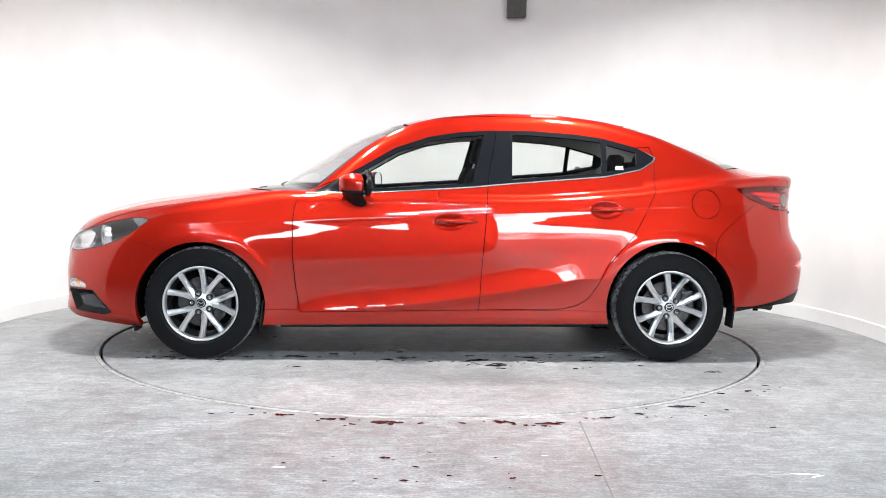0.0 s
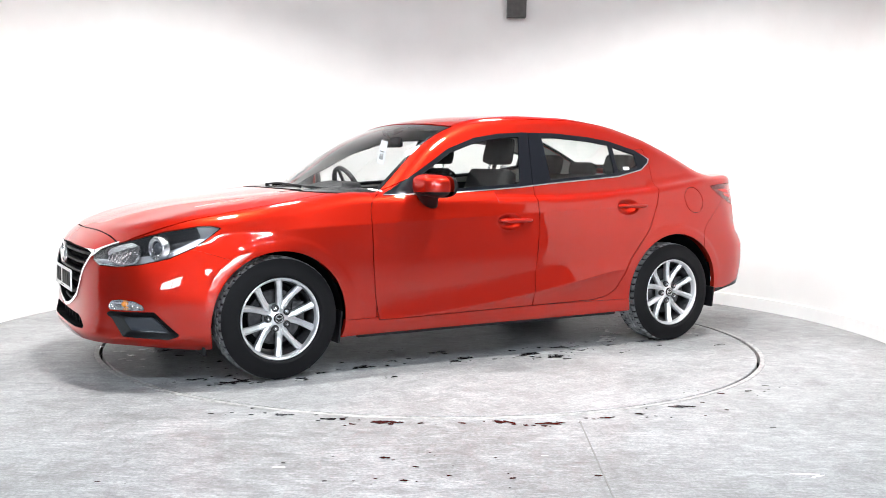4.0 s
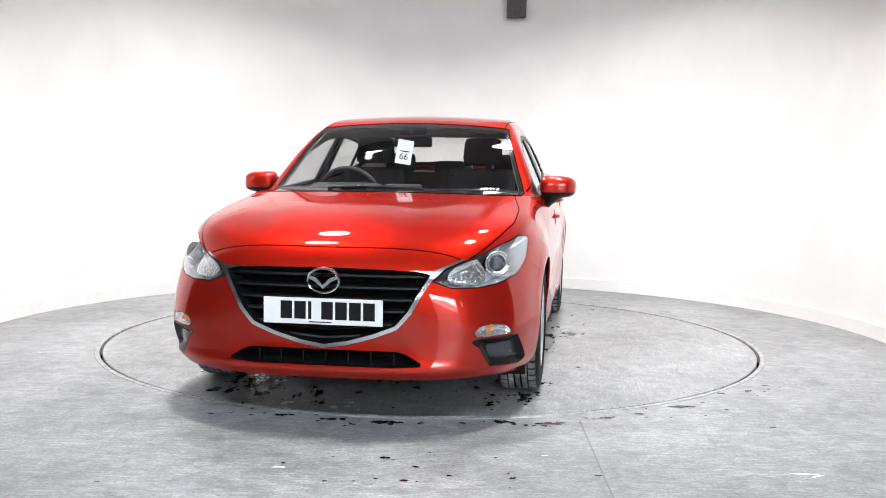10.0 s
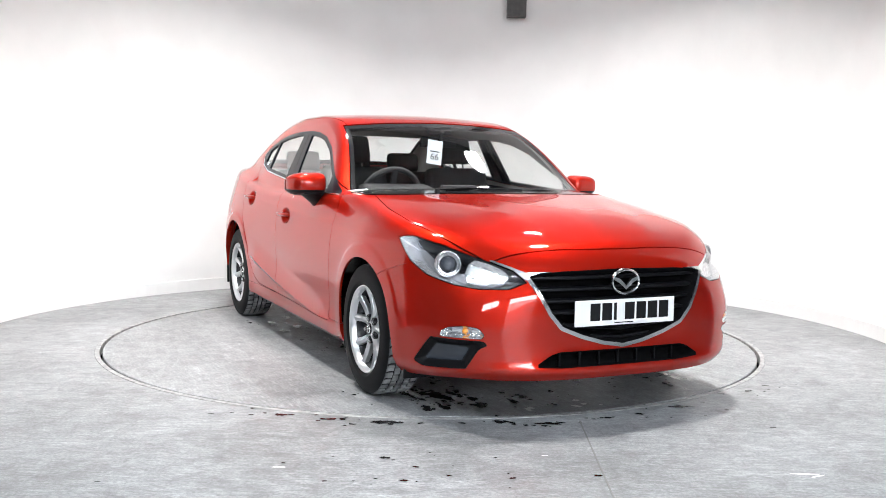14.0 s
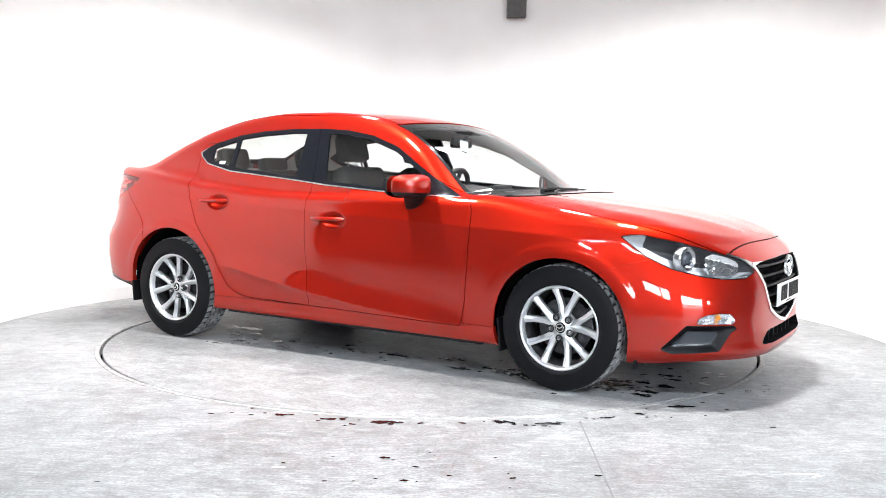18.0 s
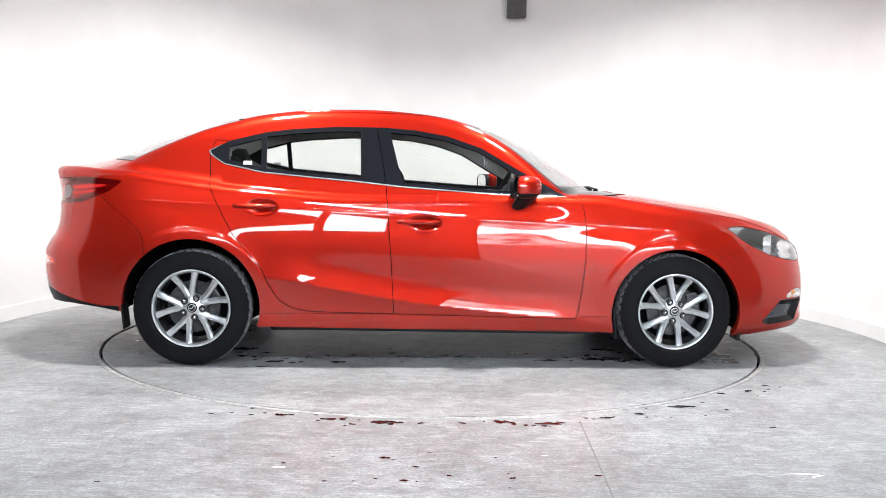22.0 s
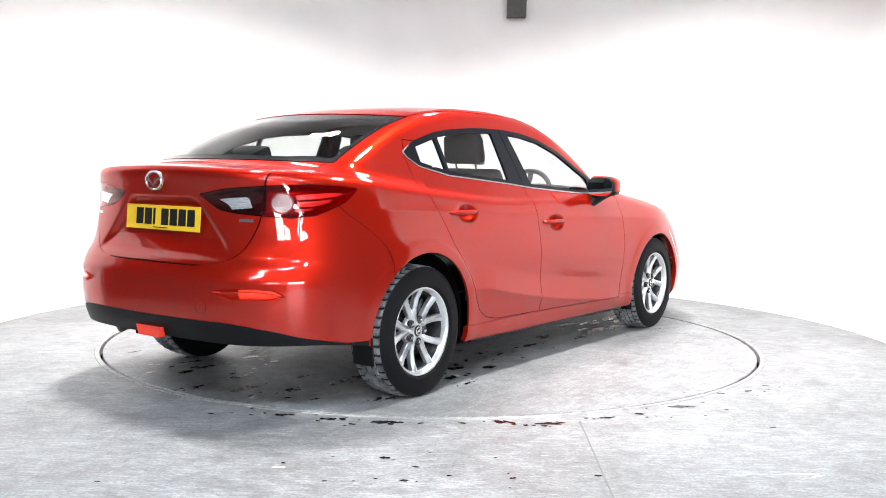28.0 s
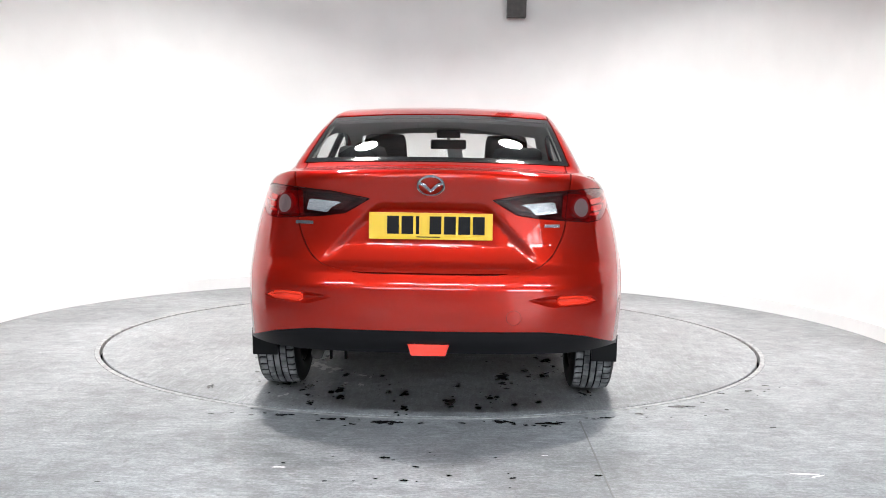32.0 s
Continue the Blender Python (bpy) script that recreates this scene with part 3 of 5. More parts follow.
def tidy(v, n, f):
    """Joins points that lie on one another and drops empty triangles."""
    key = np.round(v * 20000).astype(np.int64)
    _, first, back = np.unique(key, axis=0, return_index=True, return_inverse=True)
    f = back.ravel()[f]
    f = f[(f[:, 0] != f[:, 1]) & (f[:, 1] != f[:, 2]) & (f[:, 0] != f[:, 2])]
    return v[first], n[first], f


def compact(v, n, f):
    used, back = np.unique(f, return_inverse=True)
    return v[used], n[used], back.reshape(f.shape)


def cut(m, field):
    """Splits a mesh along field = 0: the part below zero and the part above."""
    v, n, f = m
    s = field >= 0
    k = s[f].sum(1)
    low, high = [f[k == 0]], [f[k == 3]]
    mix = f[(k == 1) | (k == 2)]
    if len(mix):
        sm = s[mix]
        lone = np.where(sm.sum(1) == 1, np.argmax(sm, 1), np.argmin(sm, 1))
        r = np.arange(len(mix))
        a, b, c = mix[r, lone], mix[r, (lone + 1) % 3], mix[r, (lone + 2) % 3]
        es = np.sort(np.concatenate([np.stack([a, b], 1), np.stack([a, c], 1)]), axis=1)
        ue, back = np.unique(es, axis=0, return_inverse=True)
        back = back.ravel()
        g0, g1 = field[ue[:, 0]], field[ue[:, 1]]
        t = (g0 / (g0 - g1))[:, None]
        nv = v[ue[:, 0]] * (1 - t) + v[ue[:, 1]] * t
        nn = n[ue[:, 0]] * (1 - t) + n[ue[:, 1]] * t
        nn /= np.linalg.norm(nn, axis=1)[:, None] + 1e-12
        p, q = back[:len(mix)] + len(v), back[len(mix):] + len(v)
        one = np.stack([a, p, q], 1)
        two = np.concatenate([np.stack([p, b, c], 1), np.stack([p, c, q], 1)])
        up = s[a]
        low += [one[~up], two[np.concatenate([up, up])]]
        high += [one[up], two[np.concatenate([~up, ~up])]]
        v, n = np.concatenate([v, nv]), np.concatenate([n, nn])
    return compact(v, n, np.concatenate(low)), compact(v, n, np.concatenate(high))


def poly(u, w, text, round_off=0.0):
    """Signed distance to a closed outline 'u:w u:w ...', below zero inside."""
    pts = np.array([[float(c) for c in t.split(":")] for t in text.split()])
    best = np.full(len(u), 1e9)
    inside = np.zeros(len(u), bool)
    for (ax, ay), (bx, by) in zip(pts, np.roll(pts, -1, 0)):
        ex, ey = bx - ax, by - ay
        t = np.clip(((u - ax) * ex + (w - ay) * ey) / (ex * ex + ey * ey), 0, 1)
        best = np.minimum(best, np.hypot(u - ax - t * ex, w - ay - t * ey))
        hit = ((ay > w) != (by > w)) & (u < ex * (w - ay) / (ey if ey else 1e-12) + ax)
        inside ^= hit
    return np.where(inside, -best, best) - round_off


def offset(m, depth):
    return m[0] - m[1] * depth, m[1], m[2]


def side_of(m, sign):
    v, n, f = m
    return compact(v, n, f[(v[f].mean(1)[:, 1] * sign) > 0])


def rims(m, depth):
    """Adds a turned-in edge all round a panel."""
    v, n, f = m
    e = np.concatenate([f[:, [0, 1]], f[:, [1, 2]], f[:, [2, 0]]])
    _, inv, cnt = np.unique(np.sort(e, 1), axis=0, return_inverse=True, return_counts=True)
    e = e[cnt[inv.ravel()] == 1]
    if not len(e):
        return m
    a, b = v[e[:, 0]], v[e[:, 1]]
    na, nb = n[e[:, 0]], n[e[:, 1]]
    out = np.cross(b - a, na)
    out /= np.linalg.norm(out, axis=1)[:, None] + 1e-12
    k, c = len(v), len(e)
    vv = np.concatenate([v, a, b, b - nb * depth, a - na * depth])
    nn = np.concatenate([n, out, out, out, out])
    i = np.arange(c)
    q1 = np.stack([k + i, k + 3 * c + i, k + 2 * c + i], 1)
    q2 = np.stack([k + i, k + 2 * c + i, k + c + i], 1)
    return vv, nn, np.concatenate([f, q1, q2])


def panel(name, m, material, parent=None, label="", rim=0.012, flip=False):
    if rim:
        m = rims(m, rim)
    v, n, f = m
    me = arr_mesh(name, v + np.array(OFF), f, n)
    return link_mesh(name, me, material, parent or car, label)


GAPS = []


def carve(m, fn, gap=0.0022):
    """Cuts the region fn < 0 out of a mesh, leaving an open joint with a dark seal in it: panel, rest."""
    mid, rest = cut(m, fn(m[0], m[1]) - gap)
    if gap <= 0 or not len(mid[2]):
        return mid, rest
    inner, strip = cut(mid, fn(mid[0], mid[1]) + gap)
    GAPS.append(offset(strip, 0.008))
    return inner, rest


def join(ms):
    vs, ns, fs, k = [], [], [], 0
    for v, n, f in ms:
        vs.append(v), ns.append(n), fs.append(f + k)
        k += len(v)
    return np.concatenate(vs), np.concatenate(ns), np.concatenate(fs)


# regions, as distances on the skin ------------------------------------------------
BOTTOM = curve("2.3:0.205 2.1:0.21 1.95:0.20 1.75:0.182 1.2:0.19 0.9:0.20 -0.9:0.222 -1.2:0.23 -1.72:0.30 -1.9:0.325 -2.05:0.335 -2.3:0.33")
DLO = ("0.735:0.955 0.446:1.112 0.252:1.225 0.057:1.292 -0.12:1.322 -0.30:1.335 -0.55:1.336 -0.80:1.32 -0.97:1.298 -1.17:1.246 "
       "-1.285:1.188 -1.265:1.160 -1.19:1.113 -0.975:1.068 -0.43:1.022 -0.19:0.998 0.34:0.962")
DOOR_F = "0.829:0.80 0.828:0.61 0.81:0.42 0.783:0.28 -0.237:0.299 -0.255:0.6 -0.286:0.995 -0.30:1.2 0.2:1.2 0.755:0.965 0.805:0.93 0.822:0.88"
DOOR_R = "-0.237:0.299 -0.704:0.31 -0.80:0.33 -0.867:0.368 -0.92:0.45 -0.967:0.549 -1.04:0.64 -1.119:0.731 -1.19:0.86 -1.257:0.992 -1.275:1.17 -1.25:1.25 -0.3:1.2 -0.286:0.995 -0.255:0.6"


def on_side(v, n, f):
    return np.maximum(f, 0.35 - np.abs(n[:, 1]))



def fan(v):
    """Position round the nose, along the skin."""
    return 0.95 * np.arctan2(np.abs(v[:, 1]), v[:, 0] - 1.15)


def tail_fan(v):
    return 0.95 * np.arctan2(np.abs(v[:, 1]), -(v[:, 0] + 1.25))


def flush(name, mesh_pair, material, **k):
    """The left and right panel of a pair."""
    return [panel(name, side_of(mesh_pair, s), material, **k) for s in (1, -1)]


def dished(m, field, depth, width):
    """Sinks a region below its outline, with fresh normals."""
    v, n, f = m
    k = np.clip(-field(v, n) / width, 0, 1)
    k = k * k * (3 - 2 * k)
    w = v - n * (depth * k)[:, None]
    nn = np.zeros_like(w)
    fn = np.cross(w[f[:, 1]] - w[f[:, 0]], w[f[:, 2]] - w[f[:, 0]])
    for c in range(3):
        np.add.at(nn, f[:, c], fn)
    nn /= np.linalg.norm(nn, axis=1)[:, None] + 1e-12
    if (nn * n).sum() < 0:
        nn = -nn
    return w, nn, f


def nose_x(y, z):
    """The skin's x at the nose for a given y and z."""
    y = np.atleast_1d(np.asarray(y, float))
    lo, hi = np.full(len(y), 1.2), np.full(len(y), 2.5)
    for _ in range(30):
        mid = (lo + hi) / 2
        out = body(np.stack([mid, y, np.full(len(y), float(z))], 1)) > 0
        hi, lo = np.where(out, mid, hi), np.where(out, lo, mid)
    return lo


def fan_skin(along, z, tail=False):
    """The skin's x and y at a place round the nose or the tail."""
    a = along / 0.95
    o, d = (-1.25, Vector((-math.cos(a), math.sin(a)))) if tail else (1.15, Vector((math.cos(a), math.sin(a))))
    lo, hi = 0.1, 1.6
    for _ in range(30):
        mid = (lo + hi) / 2
        out = body(np.array([[o + d.x * mid, d.y * mid, z]]))[0] > 0
        lo, hi = (lo, mid) if out else (mid, hi)
    return o + d.x * lo, d.y * lo


# ---- panels cut out of the skin
whole = skin()
whole = cut(whole, BOTTOM(whole[0][:, 0]) - whole[0][:, 2])[0]
rest = whole


def arch(hub, r):
    return lambda v, n: np.maximum(np.hypot(v[:, 0] - hub[0], v[:, 2] - hub[1]) - r, 0.5 - np.abs(v[:, 1]))


ARCH_F, ARCH_R = arch(HUB_F, 0.366), arch((HUB_R[0], 0.33), 0.376)
_, rest = carve(rest, ARCH_F, 0)
_, rest = carve(rest, ARCH_R, 0)

GLASS_AREA = lambda v, n: on_side(v, n, poly(v[:, 0], v[:, 2], DLO))
SCREEN_AREA = lambda v, n: np.maximum.reduce([np.abs(v[:, 1]) - (0.735 - 0.385 * (v[:, 2] - 0.97)), v[:, 2] - (1.385 - 0.085 * v[:, 1] ** 2),
                                              -v[:, 0], (0.978 - 0.02 * v[:, 1] ** 2) - v[:, 2], v[:, 0] - 1.12])
BACK_AREA = lambda v, n: np.maximum.reduce([np.abs(v[:, 1]) - (0.625 - 0.25 * (v[:, 2] - 1.12)), v[:, 2] - (1.388 - 0.05 * v[:, 1] ** 2),
                                            v[:, 0] + 0.8, (1.140 - 0.03 * v[:, 1] ** 2) - v[:, 2]])
dlo, rest = carve(rest, GLASS_AREA, 0)
screen, rest = carve(rest, SCREEN_AREA, 0.003)
back, rest = carve(rest, BACK_AREA, 0.003)
door_f, rest = carve(rest, lambda v, n: on_side(v, n, poly(v[:, 0], v[:, 2], DOOR_F)))
door_r, rest = carve(rest, lambda v, n: on_side(v, n, poly(v[:, 0], v[:, 2], DOOR_R)))

HEAD = ("0.978:0.793 0.93:0.803 0.879:0.803 0.722:0.772 0.53:0.713 0.443:0.678 0.392:0.630 0.457:0.601 0.56:0.599 0.656:0.612 0.774:0.645 0.879:0.703")
HEAD_AREA = lambda v, n: np.maximum(poly(fan(v), v[:, 2], HEAD), 1.3 - v[:, 0])
head, rest = carve(rest, HEAD_AREA, 0.002)
GRILLE = "0:0.682 0.30:0.676 0.40:0.668 0.452:0.655 0.43:0.62 0.40:0.57 0.362:0.50 0.310:0.44 0.21:0.40 0.10:0.368 0:0.352 -0.1:0.352 -0.1:0.682"
GRILLE_AREA = lambda v, n: np.maximum(poly(np.abs(v[:, 1]), v[:, 2], GRILLE), 1.7 - v[:, 0])
grille, rest = carve(rest, GRILLE_AREA, 0)
surround, rest = carve(rest, lambda v, n: np.maximum(np.maximum(GRILLE_AREA(v, n) - 0.017, v[:, 2] - 0.672), 1.7 - v[:, 0]), 0)
WING = "0.435:0.640 0.452:0.668 0.585:0.722 0.582:0.712 0.50:0.668 0.47:0.640"
wing, rest = carve(rest, lambda v, n: np.maximum(poly(np.abs(v[:, 1]), v[:, 2], WING), 1.9 - v[:, 0]), 0)
INTAKE = "-0.1:0.330 0.32:0.330 0.36:0.318 0.435:0.274 0.43:0.268 0.31:0.262 -0.1:0.262"
INTAKE_AREA = lambda v, n: np.maximum(poly(np.abs(v[:, 1]), v[:, 2], INTAKE), 1.7 - v[:, 0])
intake, rest = carve(rest, INTAKE_AREA, 0)
FOG = "0.700:0.392 0.69:0.418 0.66:0.436 0.60:0.444 0.555:0.436 0.535:0.408 0.545:0.390"
FOG_AREA = lambda v, n: np.maximum(poly(fan(v), v[:, 2], FOG), 1.4 - v[:, 0])
fog, rest = carve(rest, FOG_AREA, 0.001)
BLANK = "0.735:0.385 0.545:0.382 0.52:0.368 0.555:0.345 0.60:0.258 0.78:0.243 0.825:0.262 0.775:0.330"
BLANK_AREA = lambda v, n: np.maximum(poly(fan(v), v[:, 2], BLANK), 1.4 - v[:, 0])
blank, rest = carve(rest, BLANK_AREA, 0.001)

HOOD_Y = curve("2.2:0.52 2.08:0.60 1.95:0.675 1.8:0.725 1.6:0.757 1.4:0.755 1.1:0.715 0.95:0.69")
HOOD_AREA = lambda v, n: np.maximum.reduce([np.abs(v[:, 1]) - HOOD_Y(v[:, 0]), v[:, 0] - (2.162 - 0.19 * v[:, 1] ** 2), (1.095 - 0.28 * v[:, 1] ** 2) - v[:, 0], 0.66 - v[:, 2]])
hood, rest = carve(rest, HOOD_AREA, 0.0028)
cowl, rest = carve(rest, lambda v, n: np.maximum.reduce([np.abs(v[:, 1]) - 0.70, 0.7 - v[:, 0], v[:, 0] - (1.095 - 0.28 * v[:, 1] ** 2) + 0.004, v[:, 2] - 1.0, 0.45 - n[:, 2]]), 0)
SEAM_F = curve("0.1:1.62 0.50:1.545 0.593:1.548 0.675:1.735 0.72:1.95 0.9:2.1")
bumper_f, rest = carve(rest, lambda v, n: SEAM_F(v[:, 2]) - v[:, 0])
fender, rest = carve(rest, lambda v, n: np.maximum.reduce([0.80 - v[:, 0], v[:, 2] - 0.995, 0.292 - v[:, 2]]), 0.001)

LAMP = "0.967:1.014 0.85:1.027 0.741:1.032 0.574:1.024 0.40:1.008 0.25:0.979 0.353:0.916 0.44:0.902 0.54:0.894 0.669:0.885 0.765:0.896 0.903:0.955"
LAMP_AREA = lambda v, n: np.maximum(poly(tail_fan(v), v[:, 2], LAMP), v[:, 0] + 1.5)
LID_Y = curve("0.6:0.22 0.668:0.30 0.674:0.35 0.702:0.464 0.76:0.527 0.862:0.570 0.95:0.582 1.02:0.588 1.12:0.60 1.2:0.60")
LID_AREA = lambda v, n: np.maximum.reduce([np.abs(v[:, 1]) - LID_Y(v[:, 2]), v[:, 0] + 1.715, (0.668 + 0.02 * v[:, 1] ** 2) - v[:, 2]])
lamp, rest = carve(rest, LAMP_AREA, 0.0015)
lid, rest = carve(rest, LID_AREA, 0.0032)
SLOT = "0.355:0.566 0.44:0.583 0.54:0.588 0.615:0.580 0.662:0.553 0.60:0.536 0.45:0.534"
SLOT_AREA = lambda v, n: np.maximum(poly(tail_fan(v), v[:, 2], SLOT), v[:, 0] + 1.6)
slot, rest = carve(rest, SLOT_AREA, 0)
slot = dished(slot, SLOT_AREA, 0.020, 0.016)
tow, rest = carve(rest, lambda v, n: np.maximum(np.hypot(v[:, 1] + 0.355, v[:, 2] - 0.492) - 0.031, v[:, 0] + 1.9), 0.0008)
VAL_Z = curve("-0.1:0.428 0.0:0.428 0.39:0.430 0.585:0.405 0.70:0.374 0.80:0.350 0.9:0.330")
valence, rest = carve(rest, lambda v, n: np.maximum(v[:, 2] - VAL_Z(tail_fan(v)), v[:, 0] + 1.74), 0.001)
SEAM_R = curve("0.2:-1.62 0.66:-1.60 0.72:-1.615 0.924:-1.845 1.05:-1.98")
bumper_r, rest = carve(rest, lambda v, n: np.maximum(v[:, 0] - SEAM_R(v[:, 2]), v[:, 2] - 1.0))
flap, rest = carve(rest, lambda v, n: np.maximum(np.hypot(v[:, 0] + 1.548, v[:, 2] - 0.923) - 0.083, 0.3 - v[:, 1]))
ROOF_AREA = lambda v, n: np.maximum.reduce([np.abs(v[:, 1]) - (0.575 - 0.02 * np.abs(v[:, 0] + 0.4)), 1.28 - v[:, 2], 0.55 - n[:, 2]])
roof, rest = carve(rest, ROOF_AREA, 0.003)
sill, rest = carve(rest, lambda v, n: np.maximum.reduce([v[:, 2] - 0.30, np.abs(v[:, 0]) - 1.1]), 0.0012)

panel("hood", hood, RED)
panel("cowl_panel", offset(cowl, 0.01), BLACK, label="black plastic scuttle panel", rim=0.03)
panel("front_bumper", bumper_f, RED, rim=0.03)
flush("front_wing", fender, RED)
flush("sill", sill, RED, rim=0.03)
panel("roof", roof, RED)
flush("rear_quarter", rest, RED)
panel("boot_lid", lid, RED)
panel("rear_bumper", bumper_r, RED, rim=0.03)
panel("rear_valance", valence, BLACK, label="black plastic lower bumper", rim=0.04)
panel("fuel_flap", flap, RED)
panel("tow_cover", tow, RED, rim=0.008)
panel("grille_surround", offset(surround, -0.006), CHROME, label="chrome grille surround", rim=0.02)
flush("grille_wing", offset(wing, -0.004), CHROME, label="chrome strip by the headlamp", rim=0.015)
panel("grille_back", dished(grille, GRILLE_AREA, 0.07, 0.03), SEAL, label="black grille opening", rim=0)
panel("intake_back", dished(intake, INTAKE_AREA, 0.06, 0.015), SEAL, label="black lower air intake", rim=0)
blank_dish = dished(blank, BLANK_AREA, 0.035, 0.03)
for s, b in zip((1, -1), flush("fog_blank", blank_dish, BLACK, label="black plastic blanking panel", rim=0.01)):
    inner, _ = cut(side_of(blank_dish, s), BLANK_AREA(*side_of(blank_dish, s)[:2]) + 0.030)
    panel("blank_face", offset(inner, -0.003), SATIN_GREY, b, "smooth satin black inset face", rim=0.004)

# grille slats and intake posts
for z in (0.648, 0.598, 0.548, 0.498, 0.448, 0.408):
    half = float(np.interp(z, [0.36, 0.40, 0.44, 0.50, 0.57, 0.62, 0.655], [0.06, 0.205, 0.305, 0.355, 0.395, 0.425, 0.445])) - 0.004
    ys = np.linspace(-half, half, 25)
    xs = nose_x(ys, z) - 0.030
    bm = bmesh.new()
    rows = []
    for x, y in zip(xs, ys):
        d = 0.0 if z > 0.47 else 0.03 * (1 - abs(y) / 0.35)
        rows.append([bm.verts.new(OFF + Vector((x + a, y, z + b - d))) for a, b in ((0.012, 0.004), (0.016, -0.004), (0.010, -0.010), (-0.02, -0.004), (-0.02, 0.008))])
    for a, b in zip(rows, rows[1:]):
        for k in range(5):
            bm.faces.new((a[k], a[(k + 1) % 5], b[(k + 1) % 5], b[k]))
    part("slat", fix(bm), BLACK, car)
for y in (-0.3, -0.2, -0.1, 0.0, 0.1, 0.2, 0.3):
    bm = bmesh.new()
    box(bm, (0.02, 0.008, 0.07), (float(nose_x(y, 0.295)[0]) - 0.045, y, 0.295), bevel=0.002)
    bmesh.ops.transform(bm, matrix=SHIFT, verts=bm.verts)
    part("intake_post", bm, BLACK, car)

# doors with handles
for mesh_pair, name, hx, hz in ((door_f, "front_door", -0.10, 0.808), (door_r, "rear_door", -1.00, 0.886)):
    CUP = lambda v, n: on_side(v, n, (np.hypot((v[:, 0] - hx - 0.035) / 0.098, (v[:, 2] - hz + 0.004) / 0.052) - 1) * 0.055)
    cup, skin_only = carve(mesh_pair, CUP, 0)
    cup = dished(cup, CUP, 0.036, 0.040)
    for s in (1, -1):
        door = panel(name, side_of(skin_only, s), RED)
        panel("handle_cup", side_of(cup, s), RED, door, rim=0)
        bm = bmesh.new()
        zs = np.linspace(-0.125, 0.112, 17)
        rows = []
        for q in zs:
            p = np.array([[hx + q, 0.0, hz + 0.01]])
            lo, hi = 0.5, 1.0
            for _ in range(25):
                mid = (lo + hi) / 2
                p[0, 1] = mid
                lo, hi = (lo, mid) if body(p)[0] > 0 else (mid, hi)
            e = 1 - (abs(q + 0.0065) / 0.1186) ** 4
            up, thick = 0.006 + 0.022 * e, 0.006 + 0.013 * e ** 0.5
            rows.append([bm.verts.new(OFF + Vector((hx + q, s * (lo + up * a), hz + 0.004 + thick * b)))
                         for a, b in ((1.0, 0.45), (1.3, 0.0), (1.0, -0.6), (0.3, -0.8), (0.1, 0.0), (0.3, 0.7))])
        for a, b in zip(rows, rows[1:]):
            for k in range(6):
                bm.faces.new((a[k], a[(k + 1) % 6], b[(k + 1) % 6], b[k]))
        bm.faces.new(rows[0]), bm.faces.new(rows[-1])
        part("door_handle", fix(bm), RED, door, smooth=True)

# side windows
INSET = lambda v, d: poly(v[:, 0], v[:, 2], DLO) + d
chrome_line = "0.735:0.957 0.34:0.966 -0.19:1.002 -0.43:1.026 -0.975:1.072 -1.19:1.117 -1.262:1.162 -1.276:1.188 -1.20:1.235 -1.30:1.24 -1.32:1.15 -1.2:1.09 -0.975:1.05 -0.43:1.00 0.34:0.94 0.76:0.94"
bright, dlo = carve(dlo, lambda v, n: poly(v[:, 0], v[:, 2], chrome_line) - 0.003, 0)
flush("window_strip", offset(bright, -0.003), CHROME_DULL, label="chrome strip under the side windows", rim=0.012)
FRONT_PANE = lambda v, n: np.maximum.reduce([INSET(v, 0.026), (-0.19 - 0.25 * (v[:, 2] - 1.0)) - v[:, 0], v[:, 0] - 0.50])
REAR_PANE = lambda v, n: np.maximum.reduce([INSET(v, 0.026), v[:, 0] - (-0.427 - 0.03 * (v[:, 2] - 1.03)), -0.955 - 0.03 * (v[:, 2] - 1.1) - v[:, 0]])
SMALL_PANE = lambda v, n: np.maximum.reduce([INSET(v, 0.030), v[:, 0] - (-0.985 - 0.03 * (v[:, 2] - 1.1)), -1.165 - v[:, 0]])
pane_f, dlo = carve(dlo, FRONT_PANE, 0)
pane_r, dlo = carve(dlo, REAR_PANE, 0)
pane_q, dlo = carve(dlo, SMALL_PANE, 0)
SPLIT = curve("0.9:-0.28 0.995:-0.286 1.35:-0.345")
frame_f, frame_r = carve(dlo, lambda v, n: SPLIT(v[:, 2]) - v[:, 0], 0.002)
flush("window_frame", frame_f, BLACK_SATIN, label="satin black window frame and pillar", rim=0.014)
flush("window_frame", frame_r, BLACK_SATIN, label="satin black window frame and pillar", rim=0.014)
for m in (pane_f, pane_r, pane_q):
    flush("side_window", offset(m, 0.007), WINDOW, label="lightly tinted window glass", rim=0)
for m, area, name in ((screen, SCREEN_AREA, "windscreen"), (back, BACK_AREA, "rear_window")):
    clear, frit = carve(m, lambda v, n: area(v, n) + 0.022, 0)
    g = panel(name, offset(clear, 0.002), SCREEN if name == "windscreen" else WINDOW, label="clear window glass", rim=0)
    panel("glass_border", offset(frit, 0.002), BLACK_GLOSS, g, "black printed glass edge", rim=0.006)

